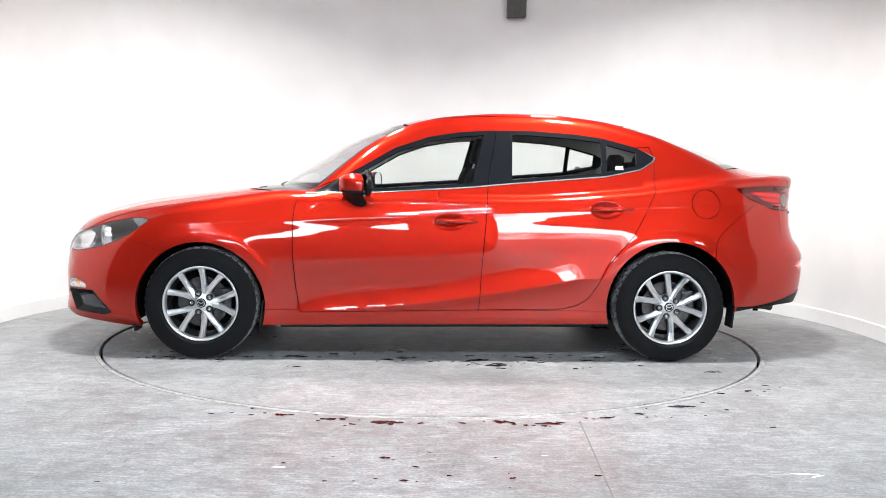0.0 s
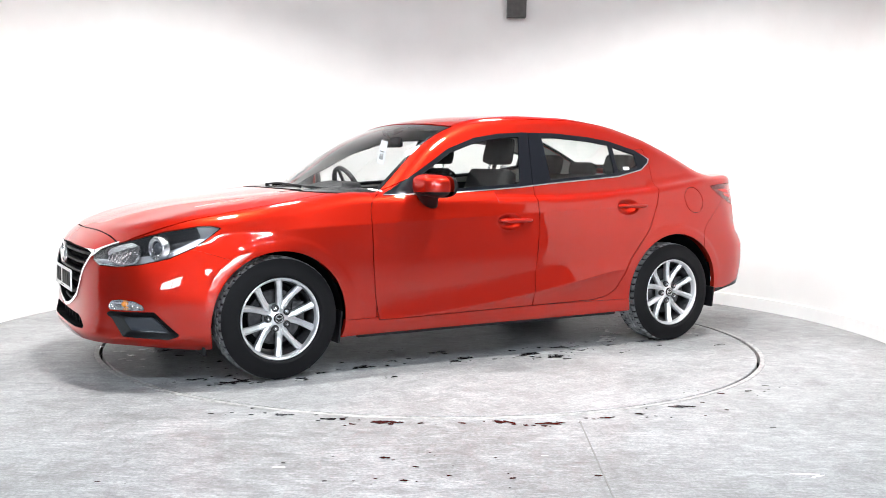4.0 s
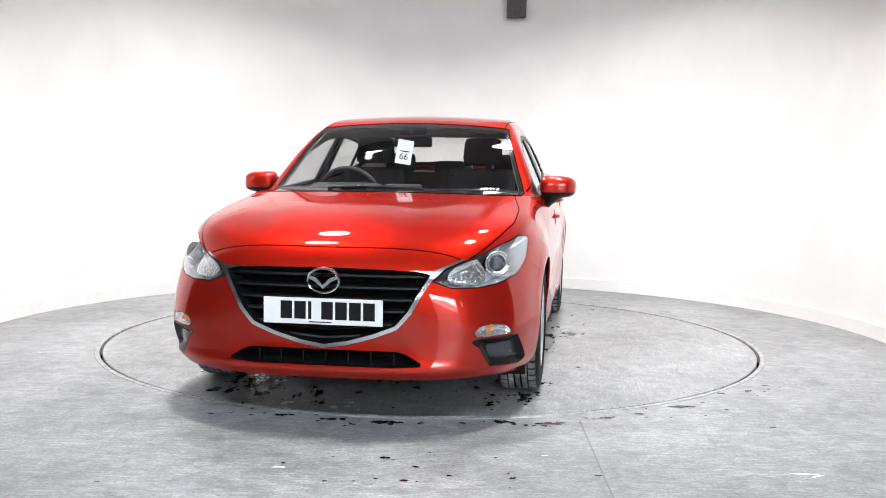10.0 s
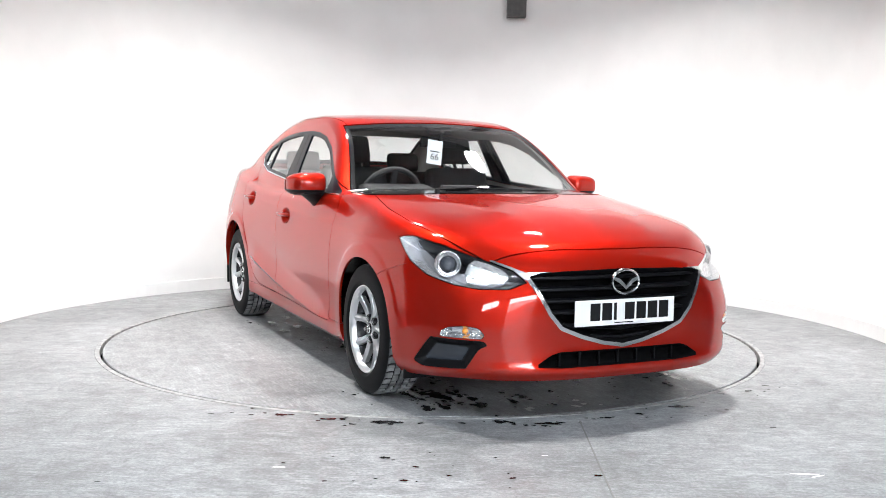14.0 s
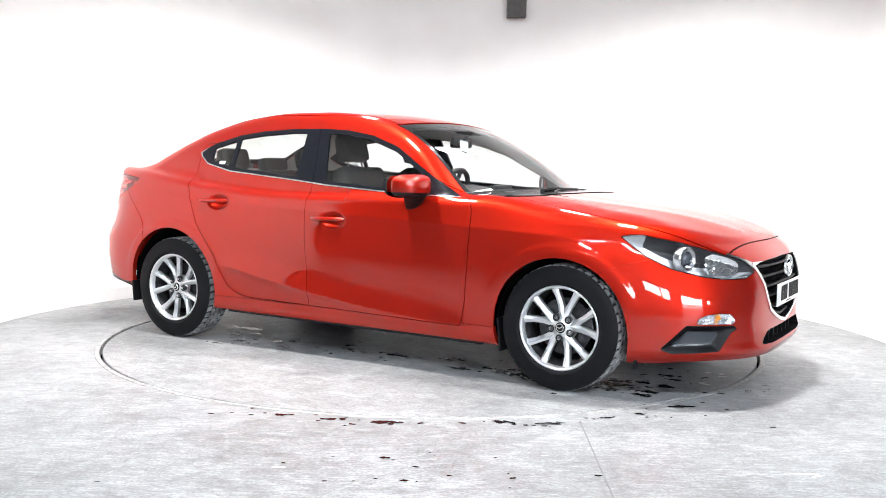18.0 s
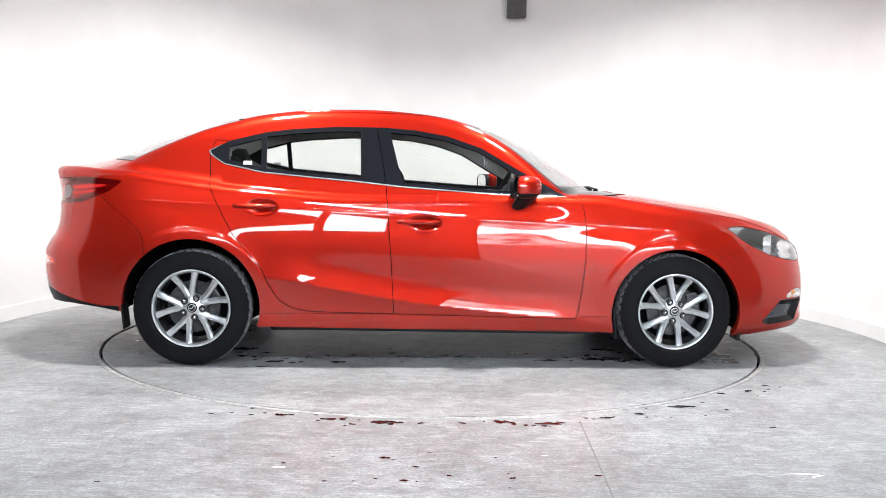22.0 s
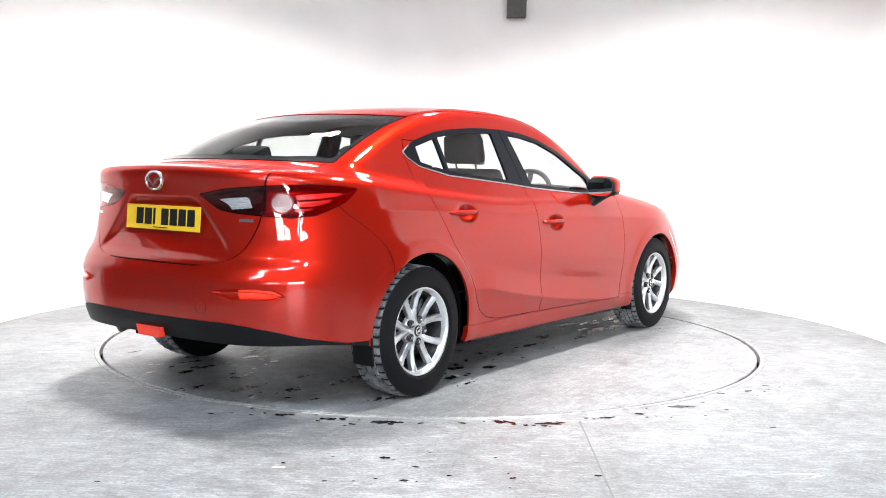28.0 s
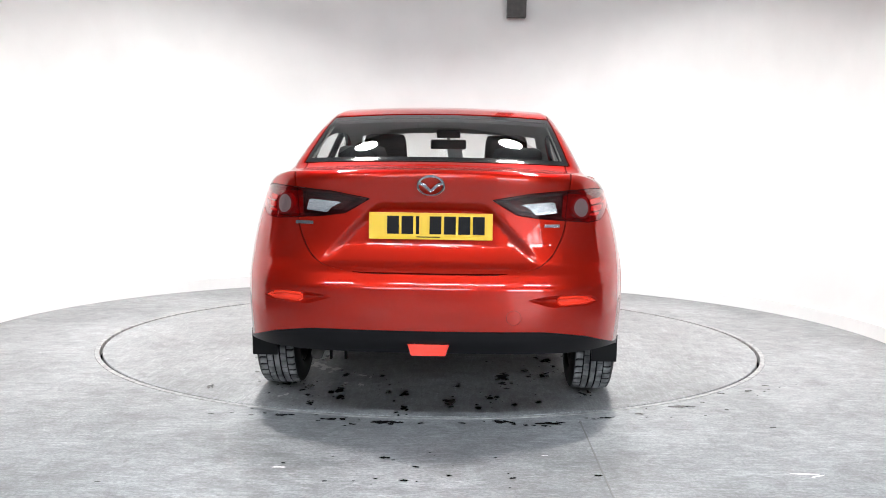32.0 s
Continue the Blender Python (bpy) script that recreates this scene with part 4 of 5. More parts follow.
# headlamps
for s in (1, -1):
    h = panel("headlamp", offset(side_of(head, s), 0.001), CLEAR, label="clear headlamp lens over a dark housing", rim=0)
    bowl = dished(side_of(head, s), HEAD_AREA, 0.085, 0.028)
    f, z = fan(bowl[0]), bowl[0][:, 2]
    dark, bright_end = cut(bowl, np.maximum(f - 0.865, np.interp(f, [0.45, 0.66, 0.77, 0.88, 0.96], [0.624, 0.650, 0.690, 0.750, 0.79]) - z))
    panel("housing", dark, LAMP_DARK, h, rim=0)
    panel("housing_end", bright_end, SILVER, h, rim=0)
    rim_strip = cut(side_of(head, s), HEAD_AREA(*side_of(head, s)[:2]) + 0.0045)[1]
    panel("lens_edge", offset(rim_strip, 0.004), BLACK_GLOSS, h, rim=0)
    inner = dished(side_of(head, s), HEAD_AREA, 0.034, 0.02)
    inner, _ = cut(inner, poly(fan(inner[0]), inner[0][:, 2], "0.612:0.622 0.622:0.655 0.612:0.695 0.585:0.716 0.53:0.702 0.485:0.682 0.462:0.662 0.458:0.640 0.475:0.617 0.53:0.610 0.58:0.612"))
    panel("reflector", inner, PRISM, h, "bright faceted lamp reflector", rim=0.02)
    x, y = fan_skin(0.690, 0.692)
    m = SHIFT @ Matrix.Translation((x - 0.034, s * (y - 0.020), 0.692)) @ Matrix.Rotation(s * radians(24), 4, "Z") @ Matrix.Rotation(radians(90), 4, "Y")
    for name, material, prof in (("lamp_ring", CHROME_DULL, [(0.034, -0.02), (0.036, 0.002), (0.040, 0.006), (0.046, 0.001), (0.049, 0.010), (0.057, 0.012), (0.060, 0.004), (0.060, -0.03)]),
                                 ("projector", LENS_DARK, [(0.001, 0.016), (0.012, 0.0145), (0.022, 0.010), (0.030, 0.002), (0.034, -0.008)])):
        bm = bmesh.new()
        lathe(bm, prof, 40)
        bmesh.ops.transform(bm, matrix=m, verts=bm.verts)
        part(name, fix(bm), material, h, smooth=True)

# front indicator lamps in the bumper corners
for s in (1, -1):
    f = panel("front_indicator", side_of(fog, s), CLEAR, label="clear indicator lens above the blanking panel", rim=0)
    panel("housing", dished(side_of(fog, s), FOG_AREA, 0.02, 0.012), PRISM, f, rim=0.0)
    bm = bmesh.new()
    bmesh.ops.create_uvsphere(bm, u_segments=14, v_segments=8, radius=0.012)
    x, y = fan_skin(0.60, 0.420)
    bmesh.ops.transform(bm, matrix=SHIFT @ Matrix.Translation((x - 0.016, s * (y - 0.004), 0.420)), verts=bm.verts)
    part("amber_bulb", bm, AMBER, f, smooth=True)

# tail lamps, split between wing and boot lid
for s in (1, -1):
    outer, inner = carve(side_of(lamp, s), lambda v, n: (LID_Y(v[:, 2]) - np.abs(v[:, 1])), 0.0015)
    for piece, kind in ((outer, "tail_lamp"), (inner, "lid_lamp")):
        t = panel(kind, offset(piece, 0.0), RED_GLASS, label="dark red tail lamp lens", rim=0.004)
        panel("housing", dished(piece, LAMP_AREA, 0.04, 0.022), LAMP_RED if kind == "tail_lamp" else LAMP_DARK, t, rim=0)
        if kind == "tail_lamp":
            x, y = fan_skin(0.632, 0.949, True)
            m = SHIFT @ Matrix.Translation((x + 0.022, s * (y - 0.014), 0.949)) @ Matrix.Rotation(-s * radians(32), 4, "Z") @ Matrix.Rotation(radians(-90), 4, "Y")
            bm = bmesh.new()
            lathe(bm, [(0.026, 0.0), (0.030, 0.012), (0.042, 0.014), (0.046, 0.0)], 32)
            bmesh.ops.transform(bm, matrix=m, verts=bm.verts)
            part("lamp_ring", fix(bm), LAMP_RED, t, smooth=True)
            bm = bmesh.new()
            lathe(bm, [(0.001, 0.010), (0.012, 0.008), (0.026, 0.0)], 24)
            bmesh.ops.transform(bm, matrix=m, verts=bm.verts)
            part("reflector", fix(bm), CHROME_DULL, t, smooth=True)
            eye, _ = cut(piece, np.hypot(tail_fan(piece[0]) - 0.632, piece[0][:, 2] - 0.949) - 0.047)
            edge, eye = cut(eye, 0.040 - np.hypot(tail_fan(eye[0]) - 0.632, eye[0][:, 2] - 0.949))
            panel("lens_surround", offset(edge, -0.001), LAMP_RED, t, "dark lens surround", rim=0.002)
            panel("round_lens", offset(eye, -0.001), LENS_GREY, t, "silver round lamp lens", rim=0.002)
            for shape in ("0.684:0.984 0.80:0.993 0.905:0.995 0.86:0.980 0.78:0.968 0.690:0.962", "0.692:0.955 0.78:0.960 0.845:0.970 0.815:0.948 0.76:0.936 0.690:0.932", "0.688:0.925 0.75:0.928 0.795:0.938 0.74:0.917 0.676:0.911"):
                bar, _ = cut(piece, poly(tail_fan(piece[0]), piece[0][:, 2], shape))
                panel("bright_lens", offset(bar, -0.001), RED_LENS, t, "bright red lamp lens", rim=0.002)
        else:
            clear, _ = cut(piece, poly(tail_fan(piece[0]), piece[0][:, 2], "0.362:0.962 0.500:0.974 0.515:0.926 0.425:0.917 0.41:0.936 0.392:0.948"))
            panel("reverse_lens", offset(clear, -0.001), LENS_WHITE, t, "clear reversing lens", rim=0.002)
for s in (1, -1):
    hollow = panel("reflector_recess", side_of(slot, s), RED, rim=0)
    lens, _ = cut(side_of(slot, s), poly(tail_fan(side_of(slot, s)[0]), side_of(slot, s)[0][:, 2], "0.480:0.580 0.54:0.582 0.605:0.576 0.650:0.554 0.60:0.542 0.480:0.540"))
    panel("bumper_reflector", offset(lens, -0.010), REFLECTOR, hollow, "red bumper reflector", rim=0.012)

# plates, emblems, badges
def plate(name, x, z, lean, facing, material, label):
    base = SHIFT @ Matrix.Translation((x, 0, z)) @ pose(0, 0, 0, 0, 0, 0 if facing > 0 else 180) @ pose(0, 0, 0, 0, lean, 0)
    bm = bmesh.new()
    box(bm, (0.006, 0.524, 0.113), bevel=0.002)
    bmesh.ops.transform(bm, matrix=base, verts=bm.verts)
    p = part(name, bm, material, car, label)
    at = -0.185
    for w in (0.05, 0.05, 0.014, 0.0, 0.05, 0.05, 0.05, 0.05):
        if w:
            bm = bmesh.new()
            box(bm, (0.002, w, 0.076), (0.004, at + w / 2, 0.004))
            bmesh.ops.transform(bm, matrix=base, verts=bm.verts)
            part("plain_bar", bm, INK, p)
        at += w + (0.011 if w else 0.033)
    bm = bmesh.new()
    box(bm, (0.002, 0.10, 0.004), (0.004, -0.01, -0.046))
    bmesh.ops.transform(bm, matrix=base, verts=bm.verts)
    part("small_bar", bm, INK, p)


plate("front_plate", 2.271, 0.495, 0, 1, PLATE_WHITE, "white number plate with plain black bars")
plate("rear_plate", -2.198, 0.865, -4, -1, PLATE_YELLOW, "yellow number plate with plain black bars")


def emblem(x, z, w, h, lean, facing):
    base = SHIFT @ Matrix.Translation((x, 0, z)) @ pose(0, 0, 0, 0, 0, 0 if facing > 0 else 180) @ pose(0, 0, 0, 0, lean, 0)
    bm = bmesh.new()
    n = 40
    rows = []
    for i in range(n):
        a = 2 * math.pi * i / n
        rows.append([bm.verts.new((d, (w / 2 - q) * math.cos(a), (h / 2 - q) * math.sin(a))) for d, q in ((-0.004, 0.0), (0.006, 0.002), (0.010, 0.006), (0.006, 0.011), (-0.004, 0.013))])
    for i in range(n):
        a, b = rows[i], rows[(i + 1) % n]
        for k in range(4):
            bm.faces.new((a[k], a[k + 1], b[k + 1], b[k]))
    for s in (1, -1):
        pts = [(0, -0.16), (0.20, 0.10), (0.44, 0.20), (0.40, 0.06), (0.24, -0.04), (0.0, -0.30)]
        top = [bm.verts.new((0.008, s * u * w, v * h)) for u, v in pts]
        low = [bm.verts.new((-0.003, s * u * w, v * h)) for u, v in pts]
        bm.faces.new(top)
        for k in range(len(pts)):
            j = (k + 1) % len(pts)
            bm.faces.new((top[k], top[j], low[j], low[k]))
    bmesh.ops.transform(bm, matrix=base, verts=bm.verts)
    part("emblem", fix(bm), CHROME, car, "chrome oval badge", smooth=False)


emblem(2.264, 0.627, 0.150, 0.118, 0, 1)
emblem(-2.242, 1.036, 0.122, 0.094, 0, -1)
for y, w in ((0.545, 0.085), (-0.515, 0.07)):
    bm = bmesh.new()
    box(bm, (0.004, w, 0.014), bevel=0.001)
    p = np.array([[-2.0, y, 0.872]])
    xs = np.linspace(-1.9, -2.4, 400)
    q = np.stack([xs, np.full(400, y), np.full(400, 0.872)], 1)
    x = float(xs[np.argmax(body(q) > 0)])
    bmesh.ops.transform(bm, matrix=SHIFT @ Matrix.Translation((x - 0.002, y, 0.872)) @ pose(0, 0, 0, 0, 0, 18 if y < 0 else -18), verts=bm.verts)
    part("badge_bar", bm, CHROME_DULL, car, "small chrome badge as a plain bar")
# rear fog lamp under the bumper
bm = bmesh.new()
for y0, y1, z0, z1 in ((0.072, 0.088, 0.326, 0.374),):
    v = [bm.verts.new(OFF + Vector((x, s * (y1 if k else y0), z1 if k else z0))) for x in (-2.285, -2.24) for s in (1, -1) for k in (0, 1)]
    bm.faces.new((v[0], v[1], v[3], v[2])), bm.faces.new((v[4], v[5], v[7], v[6]))
    bm.faces.new((v[0], v[1], v[5], v[4])), bm.faces.new((v[2], v[3], v[7], v[6]))
    bm.faces.new((v[1], v[3], v[7], v[5])), bm.faces.new((v[0], v[2], v[6], v[4]))
part("rear_fog_lamp", fix(bm), REFLECTOR, car, "red rear fog lamp")

# ---- wheels


def spoke(bm, mid, side):
    """One ridged spoke of a pair from beside its nut to the rim, in the wheel's x-z plane, its face at +y."""
    a, b = radians(mid + side * 33), radians(mid + side * 17.6)
    root, tip = Vector((0.050 * math.cos(a), 0, 0.050 * math.sin(a))), Vector((0.2085 * math.cos(b), 0, 0.2085 * math.sin(b)))
    along = (tip - root).normalized()
    t = Vector((-along.z, 0, along.x)) * side
    rows = []
    for f in (0.0, 0.12, 0.35, 0.65, 0.9, 1.0):
        w = 0.0295 + 0.013 * (1 - f) ** 4 + 0.012 * f ** 4
        y = 0.064 + 0.020 * f - 0.012 * math.sin(math.pi * f)
        c = root.lerp(tip, f) + t * (0.004 * math.sin(math.pi * f))
        rows.append([bm.verts.new(c + t * (w * k / 2) + Vector((0, y + d, 0))) for k, d in ((-1, -0.034), (-1, -0.013), (-0.86, -0.009), (0.15, 0.0), (0.88, -0.008), (1, -0.012), (1, -0.034))])
    for p, q in zip(rows, rows[1:]):
        for k in range(7):
            bm.faces.new((p[k], p[(k + 1) % 7], q[(k + 1) % 7], q[k]))


def tyre_mesh():
    bm = bmesh.new()
    n = 176
    prof = [(0.212, -0.088), (0.220, -0.100), (0.240, -0.106), (0.272, -0.1055), (0.300, -0.098), (0.3135, -0.0885)]
    prof += [(0.3135, 0.0885), (0.300, 0.098), (0.272, 0.1055), (0.240, 0.106), (0.232, 0.1075), (0.228, 0.106), (0.220, 0.101), (0.212, 0.088)]
    lathe(bm, prof[:6], n, axis="y")
    lathe(bm, prof[6:], n, axis="y")
    return fix(bm)


def tread_mesh():
    """Ribs with grooves round the tyre; shoulder blocks cut across."""
    bm = bmesh.new()
    n = 176
    rib = [(0.3135, -0.0885, 0), (0.3185, -0.076, 1), (0.3190, -0.052, 1), (0.312, -0.051, 0), (0.312, -0.046, 0), (0.3210, -0.045, 2),
           (0.3218, -0.020, 2), (0.304, -0.019, 0), (0.304, -0.012, 0), (0.3218, -0.011, 0), (0.3218, 0.011, 0), (0.304, 0.012, 0), (0.304, 0.019, 0), (0.3218, 0.020, 2),
           (0.3210, 0.045, 2), (0.312, 0.046, 0), (0.312, 0.051, 0), (0.3190, 0.052, 1), (0.3185, 0.076, 1), (0.3135, 0.0885, 0)]
    rings = []
    for r, h, k in rib:
        ring = []
        for i in range(n):
            a = 2 * math.pi * i / n
            cutaway = (k == 1 and i % 4 == 0) or (k == 2 and i % 4 == 2)
            rr = r - (0.008 if cutaway else 0)
            ring.append(bm.verts.new((rr * math.cos(a), h, rr * math.sin(a))))
        rings.append(ring)
    for a, b in zip(rings, rings[1:]):
        for i in range(n):
            bm.faces.new((a[i], a[(i + 1) % n], b[(i + 1) % n], b[i]))
    return fix(bm)


def make_wheel():
    e = new("wheel")
    part("tyre", tyre_mesh(), RUBBER, e, "black rubber tyre", smooth=True)
    part("tread", tread_mesh(), TREAD, e, "dusty tyre tread, groove shade put into its colour")
    bm = bmesh.new()
    lathe(bm, [(0.196, 0.060), (0.2015, 0.078), (0.2125, 0.085), (0.2165, 0.092), (0.2135, 0.099), (0.206, 0.095), (0.2005, 0.084), (0.196, 0.066)], 72, axis="y")
    part("rim", fix(bm), ALLOY, e, "silver alloy rim", smooth=True)
    bm = bmesh.new()
    lathe(bm, [(0.204, -0.09), (0.190, -0.08), (0.186, 0.0), (0.194, 0.060), (0.200, 0.070)], 60, axis="y")
    part("barrel", fix(bm), BARREL, e, "dull grey wheel barrel", smooth=True)
    for i in range(5):
        for d in (-1, 1):
            bm = bmesh.new()
            spoke(bm, 72 * i, d)
            part("spoke", fix(bm), ALLOY, e)
    bm = bmesh.new()
    lathe(bm, [(0.001, 0.068), (0.03, 0.068), (0.034, 0.064), (0.056, 0.060), (0.071, 0.052), (0.076, 0.020)], 48, axis="y")
    part("hub", fix(bm), ALLOY, e, smooth=True)
    bm = bmesh.new()
    lathe(bm, [(0.001, 0.074), (0.022, 0.074), (0.027, 0.071), (0.028, 0.066)], 32, axis="y")
    cap = part("hub_cap", fix(bm), BLACK_GLOSS, e, "black centre cap", smooth=True)
    bm = bmesh.new()
    lathe(bm, [(0.0165, 0.074), (0.0175, 0.0765), (0.0205, 0.0765), (0.0215, 0.074)], 28, axis="y")
    for s in (1, -1):
        box(bm, (0.016, 0.003, 0.0045), (s * 0.007, 0.0755, 0.001), (0, -s * 28, 0))
    part("cap_badge", fix(bm), CHROME, cap, smooth=False)
    for i in range(5):
        a = radians(72 * i)
        bm = bmesh.new()
        lathe(bm, [(0.001, 0.078), (0.006, 0.077), (0.0095, 0.072), (0.010, 0.055)], 6, axis="y", at=(0.056 * math.cos(a), 0, 0.056 * math.sin(a)))
        part("wheel_nut", fix(bm), CHROME_DULL, e)
        bm = bmesh.new()
        lathe(bm, [(0.0195, 0.05), (0.0195, 0.0655), (0.0175, 0.0675), (0.0165, 0.0655), (0.0105, 0.0645)], 18, axis="y", at=(0.056 * math.cos(a), 0, 0.056 * math.sin(a)))
        part("nut_recess", fix(bm), LAMP_DARK, e)
    bm = bmesh.new()
    lathe(bm, [(0.06, 0.005), (0.145, 0.008), (0.145, -0.012), (0.06, -0.012)], 48, axis="y")
    part("brake_disc", fix(bm), BARREL, e, "dull steel brake disc")
    bm = bmesh.new()
    lathe(bm, [(0.02, -0.03), (0.178, -0.03), (0.178, -0.05), (0.02, -0.05)], 32, axis="y")
    part("backplate", fix(bm), SEAL, e)
    bm = bmesh.new()
    box(bm, (0.07, 0.05, 0.12), (-0.125, 0.0, 0.02), bevel=0.012)
    part("caliper", bm, BARREL, e)
    return e


first = make_wheel()
HALF = {HUB_F: 0.782, HUB_R: 0.772}
TURNED = {(HUB_F, 1): 0, (HUB_F, -1): 10, (HUB_R, 1): 5, (HUB_R, -1): 31}
for hub in (HUB_F, HUB_R):
    for s in (1, -1):
        m = Matrix.Translation(OFF + Vector((hub[0], s * HALF[hub], 0.3212))) @ Matrix.Rotation(0 if s > 0 else math.pi, 4, "Z") @ Matrix.Rotation(radians(TURNED[hub, s]), 4, "Y")
        if hub is HUB_F and s > 0:
            first.matrix_basis = m
            first.parent = car
        else:
            copy_thing(first, m).parent = car

# ---- arches, flaps and the dark underside
for hub, r, top in ((HUB_F, 0.372, 0), (HUB_R, 0.382, 0.013)):
    for s in (1, -1):
        bm = bmesh.new()
        y1 = 0.835
        lathe(bm, [(r - 0.004, y1 * s), (r, y1 * s - s * 0.03), (r, s * 0.50), (0.05, s * 0.50)], 40, axis="y", at=(hub[0] + OFF.x, OFF.y, hub[1] + top + 0.0), arc=(-14, 188 if hub is HUB_F else 184))
        part("wheel_arch_liner", fix(bm), SEAL, car, smooth=True)
        bm = bmesh.new()
        low = 0.165 if hub is HUB_F else 0.205
        box(bm, (0.012, 0.15 if hub is HUB_F else 0.12, 0.34 - low), (hub[0] - r + (0.030 if hub is HUB_F else 0.012) + OFF.x, s * (0.79 if hub is HUB_F else 0.81) + OFF.y, (0.34 + low) / 2), (0, -6, 0), bevel=0.004)
        part("mud_flap", bm, BLACK, car, "black rubber mud flap")
for s in (1, -1):
    bm = bmesh.new()
    box(bm, (0.016, 0.13, 0.15), OFF + Vector((1.742, s * 0.765, 0.225)), (0, 8, 0), bevel=0.004)
    part("air_deflector", bm, BLACK, car, "black rubber flap before the front wheel")
bm = bmesh.new()
box(bm, (3.5, 0.98, 0.08), (0.1, 0, 0.27), (0, 1.5, 0), bevel=0.02)
box(bm, (1.86, 1.60, 0.09), (0.0, 0, 0.235), bevel=0.02)
box(bm, (0.30, 1.10, 0.10), (1.85, 0, 0.265), bevel=0.02)
box(bm, (0.50, 1.0, 0.10), (-1.90, 0, 0.40), bevel=0.02)
box(bm, (0.06, 1.5, 0.05), (1.35, 0, 0.32)), box(bm, (0.07, 1.5, 0.06), (-1.35, 0, 0.30))
bmesh.ops.transform(bm, matrix=SHIFT, verts=bm.verts)
part("underside", bm, SEAL, car, "black underbody and axles")
for s in (1, -1):
    bm = bmesh.new()
    box(bm, (1.80, 0.03, 0.03), (0.0, s * 0.830, 0.208), (0, 0.6, 0), bevel=0.01)
    bmesh.ops.transform(bm, matrix=SHIFT, verts=bm.verts)
    part("sill_edge", bm, BLACK, car, "black lower sill edge")
bm = bmesh.new()
tube(bm, [OFF + Vector(p) for p in ((-1.55, 0.50, 0.30), (-1.90, 0.50, 0.30), (-2.04, 0.50, 0.295), (-2.08, 0.50, 0.285))], 0.027, 16)
part("exhaust_pipe", fix(bm), DARK_STEEL, car, "worn steel exhaust pipe", smooth=True)
for p in ((-2.0, 0.45, 0.275), (-2.02, 0.38, 0.28)):
    bm = bmesh.new()
    box(bm, (0.03, 0.01, 0.05), OFF + Vector(p))
    part("bracket", bm, SEAL, car)

# ---- door mirrors
for s in (1, -1):
    e = new("door_mirror")
    e.parent = car
    e.location = OFF + Vector((0.462, s * 0.88, 1.008))
    bm = bmesh.new()
    bmesh.ops.create_uvsphere(bm, u_segments=32, v_segments=20, radius=1.0)
    for v in bm.verts:
        x, y, z = v.co
        y = y * s
        sq = lambda q, p: math.copysign(abs(q) ** p, q)
        w = 0.104 * sq(y, 0.55)
        h = (0.071 - 0.016 * (y + 1) * 0.5) * sq(z, 0.55)
        d = 0.100 * sq(x, 0.85) if x > 0 else 0.030 * sq(x, 0.4)
        v.co = Vector((d - 0.05 * (y + 1) * 0.5 + 0.03, s * (w + 0.03), h + 0.010 * (1 - y) * 0.3))
    skirt = bm.copy()
    low = lambda f: f.calc_center_median().z < -0.032
    bmesh.ops.delete(bm, geom=[f for f in bm.faces if low(f)], context="FACES")
    bmesh.ops.delete(skirt, geom=[f for f in skirt.faces if not low(f)], context="FACES")
    cap = part("mirror_cap", fix(bm), RED, e, smooth=True)
    part("mirror_skirt", fix(skirt), BLACK, e, "black lower mirror shell", smooth=True)
    bm = bmesh.new()
    rows = []
    for f in range(9):
        q = f / 8
        c = Vector((0.035 - 0.055 * (1 - q) + 0.0, s * (-0.055 + 0.06 * q), -0.125 + 0.080 * q))
        w, d = 0.030 + 0.050 * q ** 1.5, 0.040 + 0.022 * q
        rows.append([bm.verts.new(c + Vector((d * math.cos(a), s * w * math.sin(a), 0))) for a in (2 * math.pi * k / 16 for k in range(16))])
    for a, b in zip(rows, rows[1:]):
        for k in range(16):
            bm.faces.new((a[k], a[(k + 1) % 16], b[(k + 1) % 16], b[k]))
    bm.faces.new(rows[0]), bm.faces.new(rows[-1])
    part("mirror_foot", fix(bm), BLACK, e, "black mirror foot", smooth=True)
    bm = bmesh.new()
    rows = []
    for k in range(28):
        a = 2 * math.pi * k / 28
        u = math.copysign(abs(math.cos(a)) ** 0.7, math.cos(a))
        w = math.copysign(abs(math.sin(a)) ** 0.7, math.sin(a))
        rows.append((s * (0.03 + 0.098 * u), 0.0 + 0.058 * w, -0.006 - 0.046 * (u + 1) * 0.5 - 0.014))
    rim_o = [bm.verts.new((x + 0.006, y * 1.08 - s * 0.0024, z * 1.1)) for y, z, x in rows]
    rim_i = [bm.verts.new((x - 0.018, y, z)) for y, z, x in rows]
    for k in range(28):
        bm.faces.new((rim_o[k], rim_o[(k + 1) % 28], rim_i[(k + 1) % 28], rim_i[k]))
    part("mirror_bezel", fix(bm), BLACK, e)
    bm = bmesh.new()
    bm.faces.new([bm.verts.new((x - 0.014, y * 0.99, z * 0.99)) for y, z, x in rows])
    part("mirror_glass", fix(bm), MIRROR, e, "silver mirror glass")

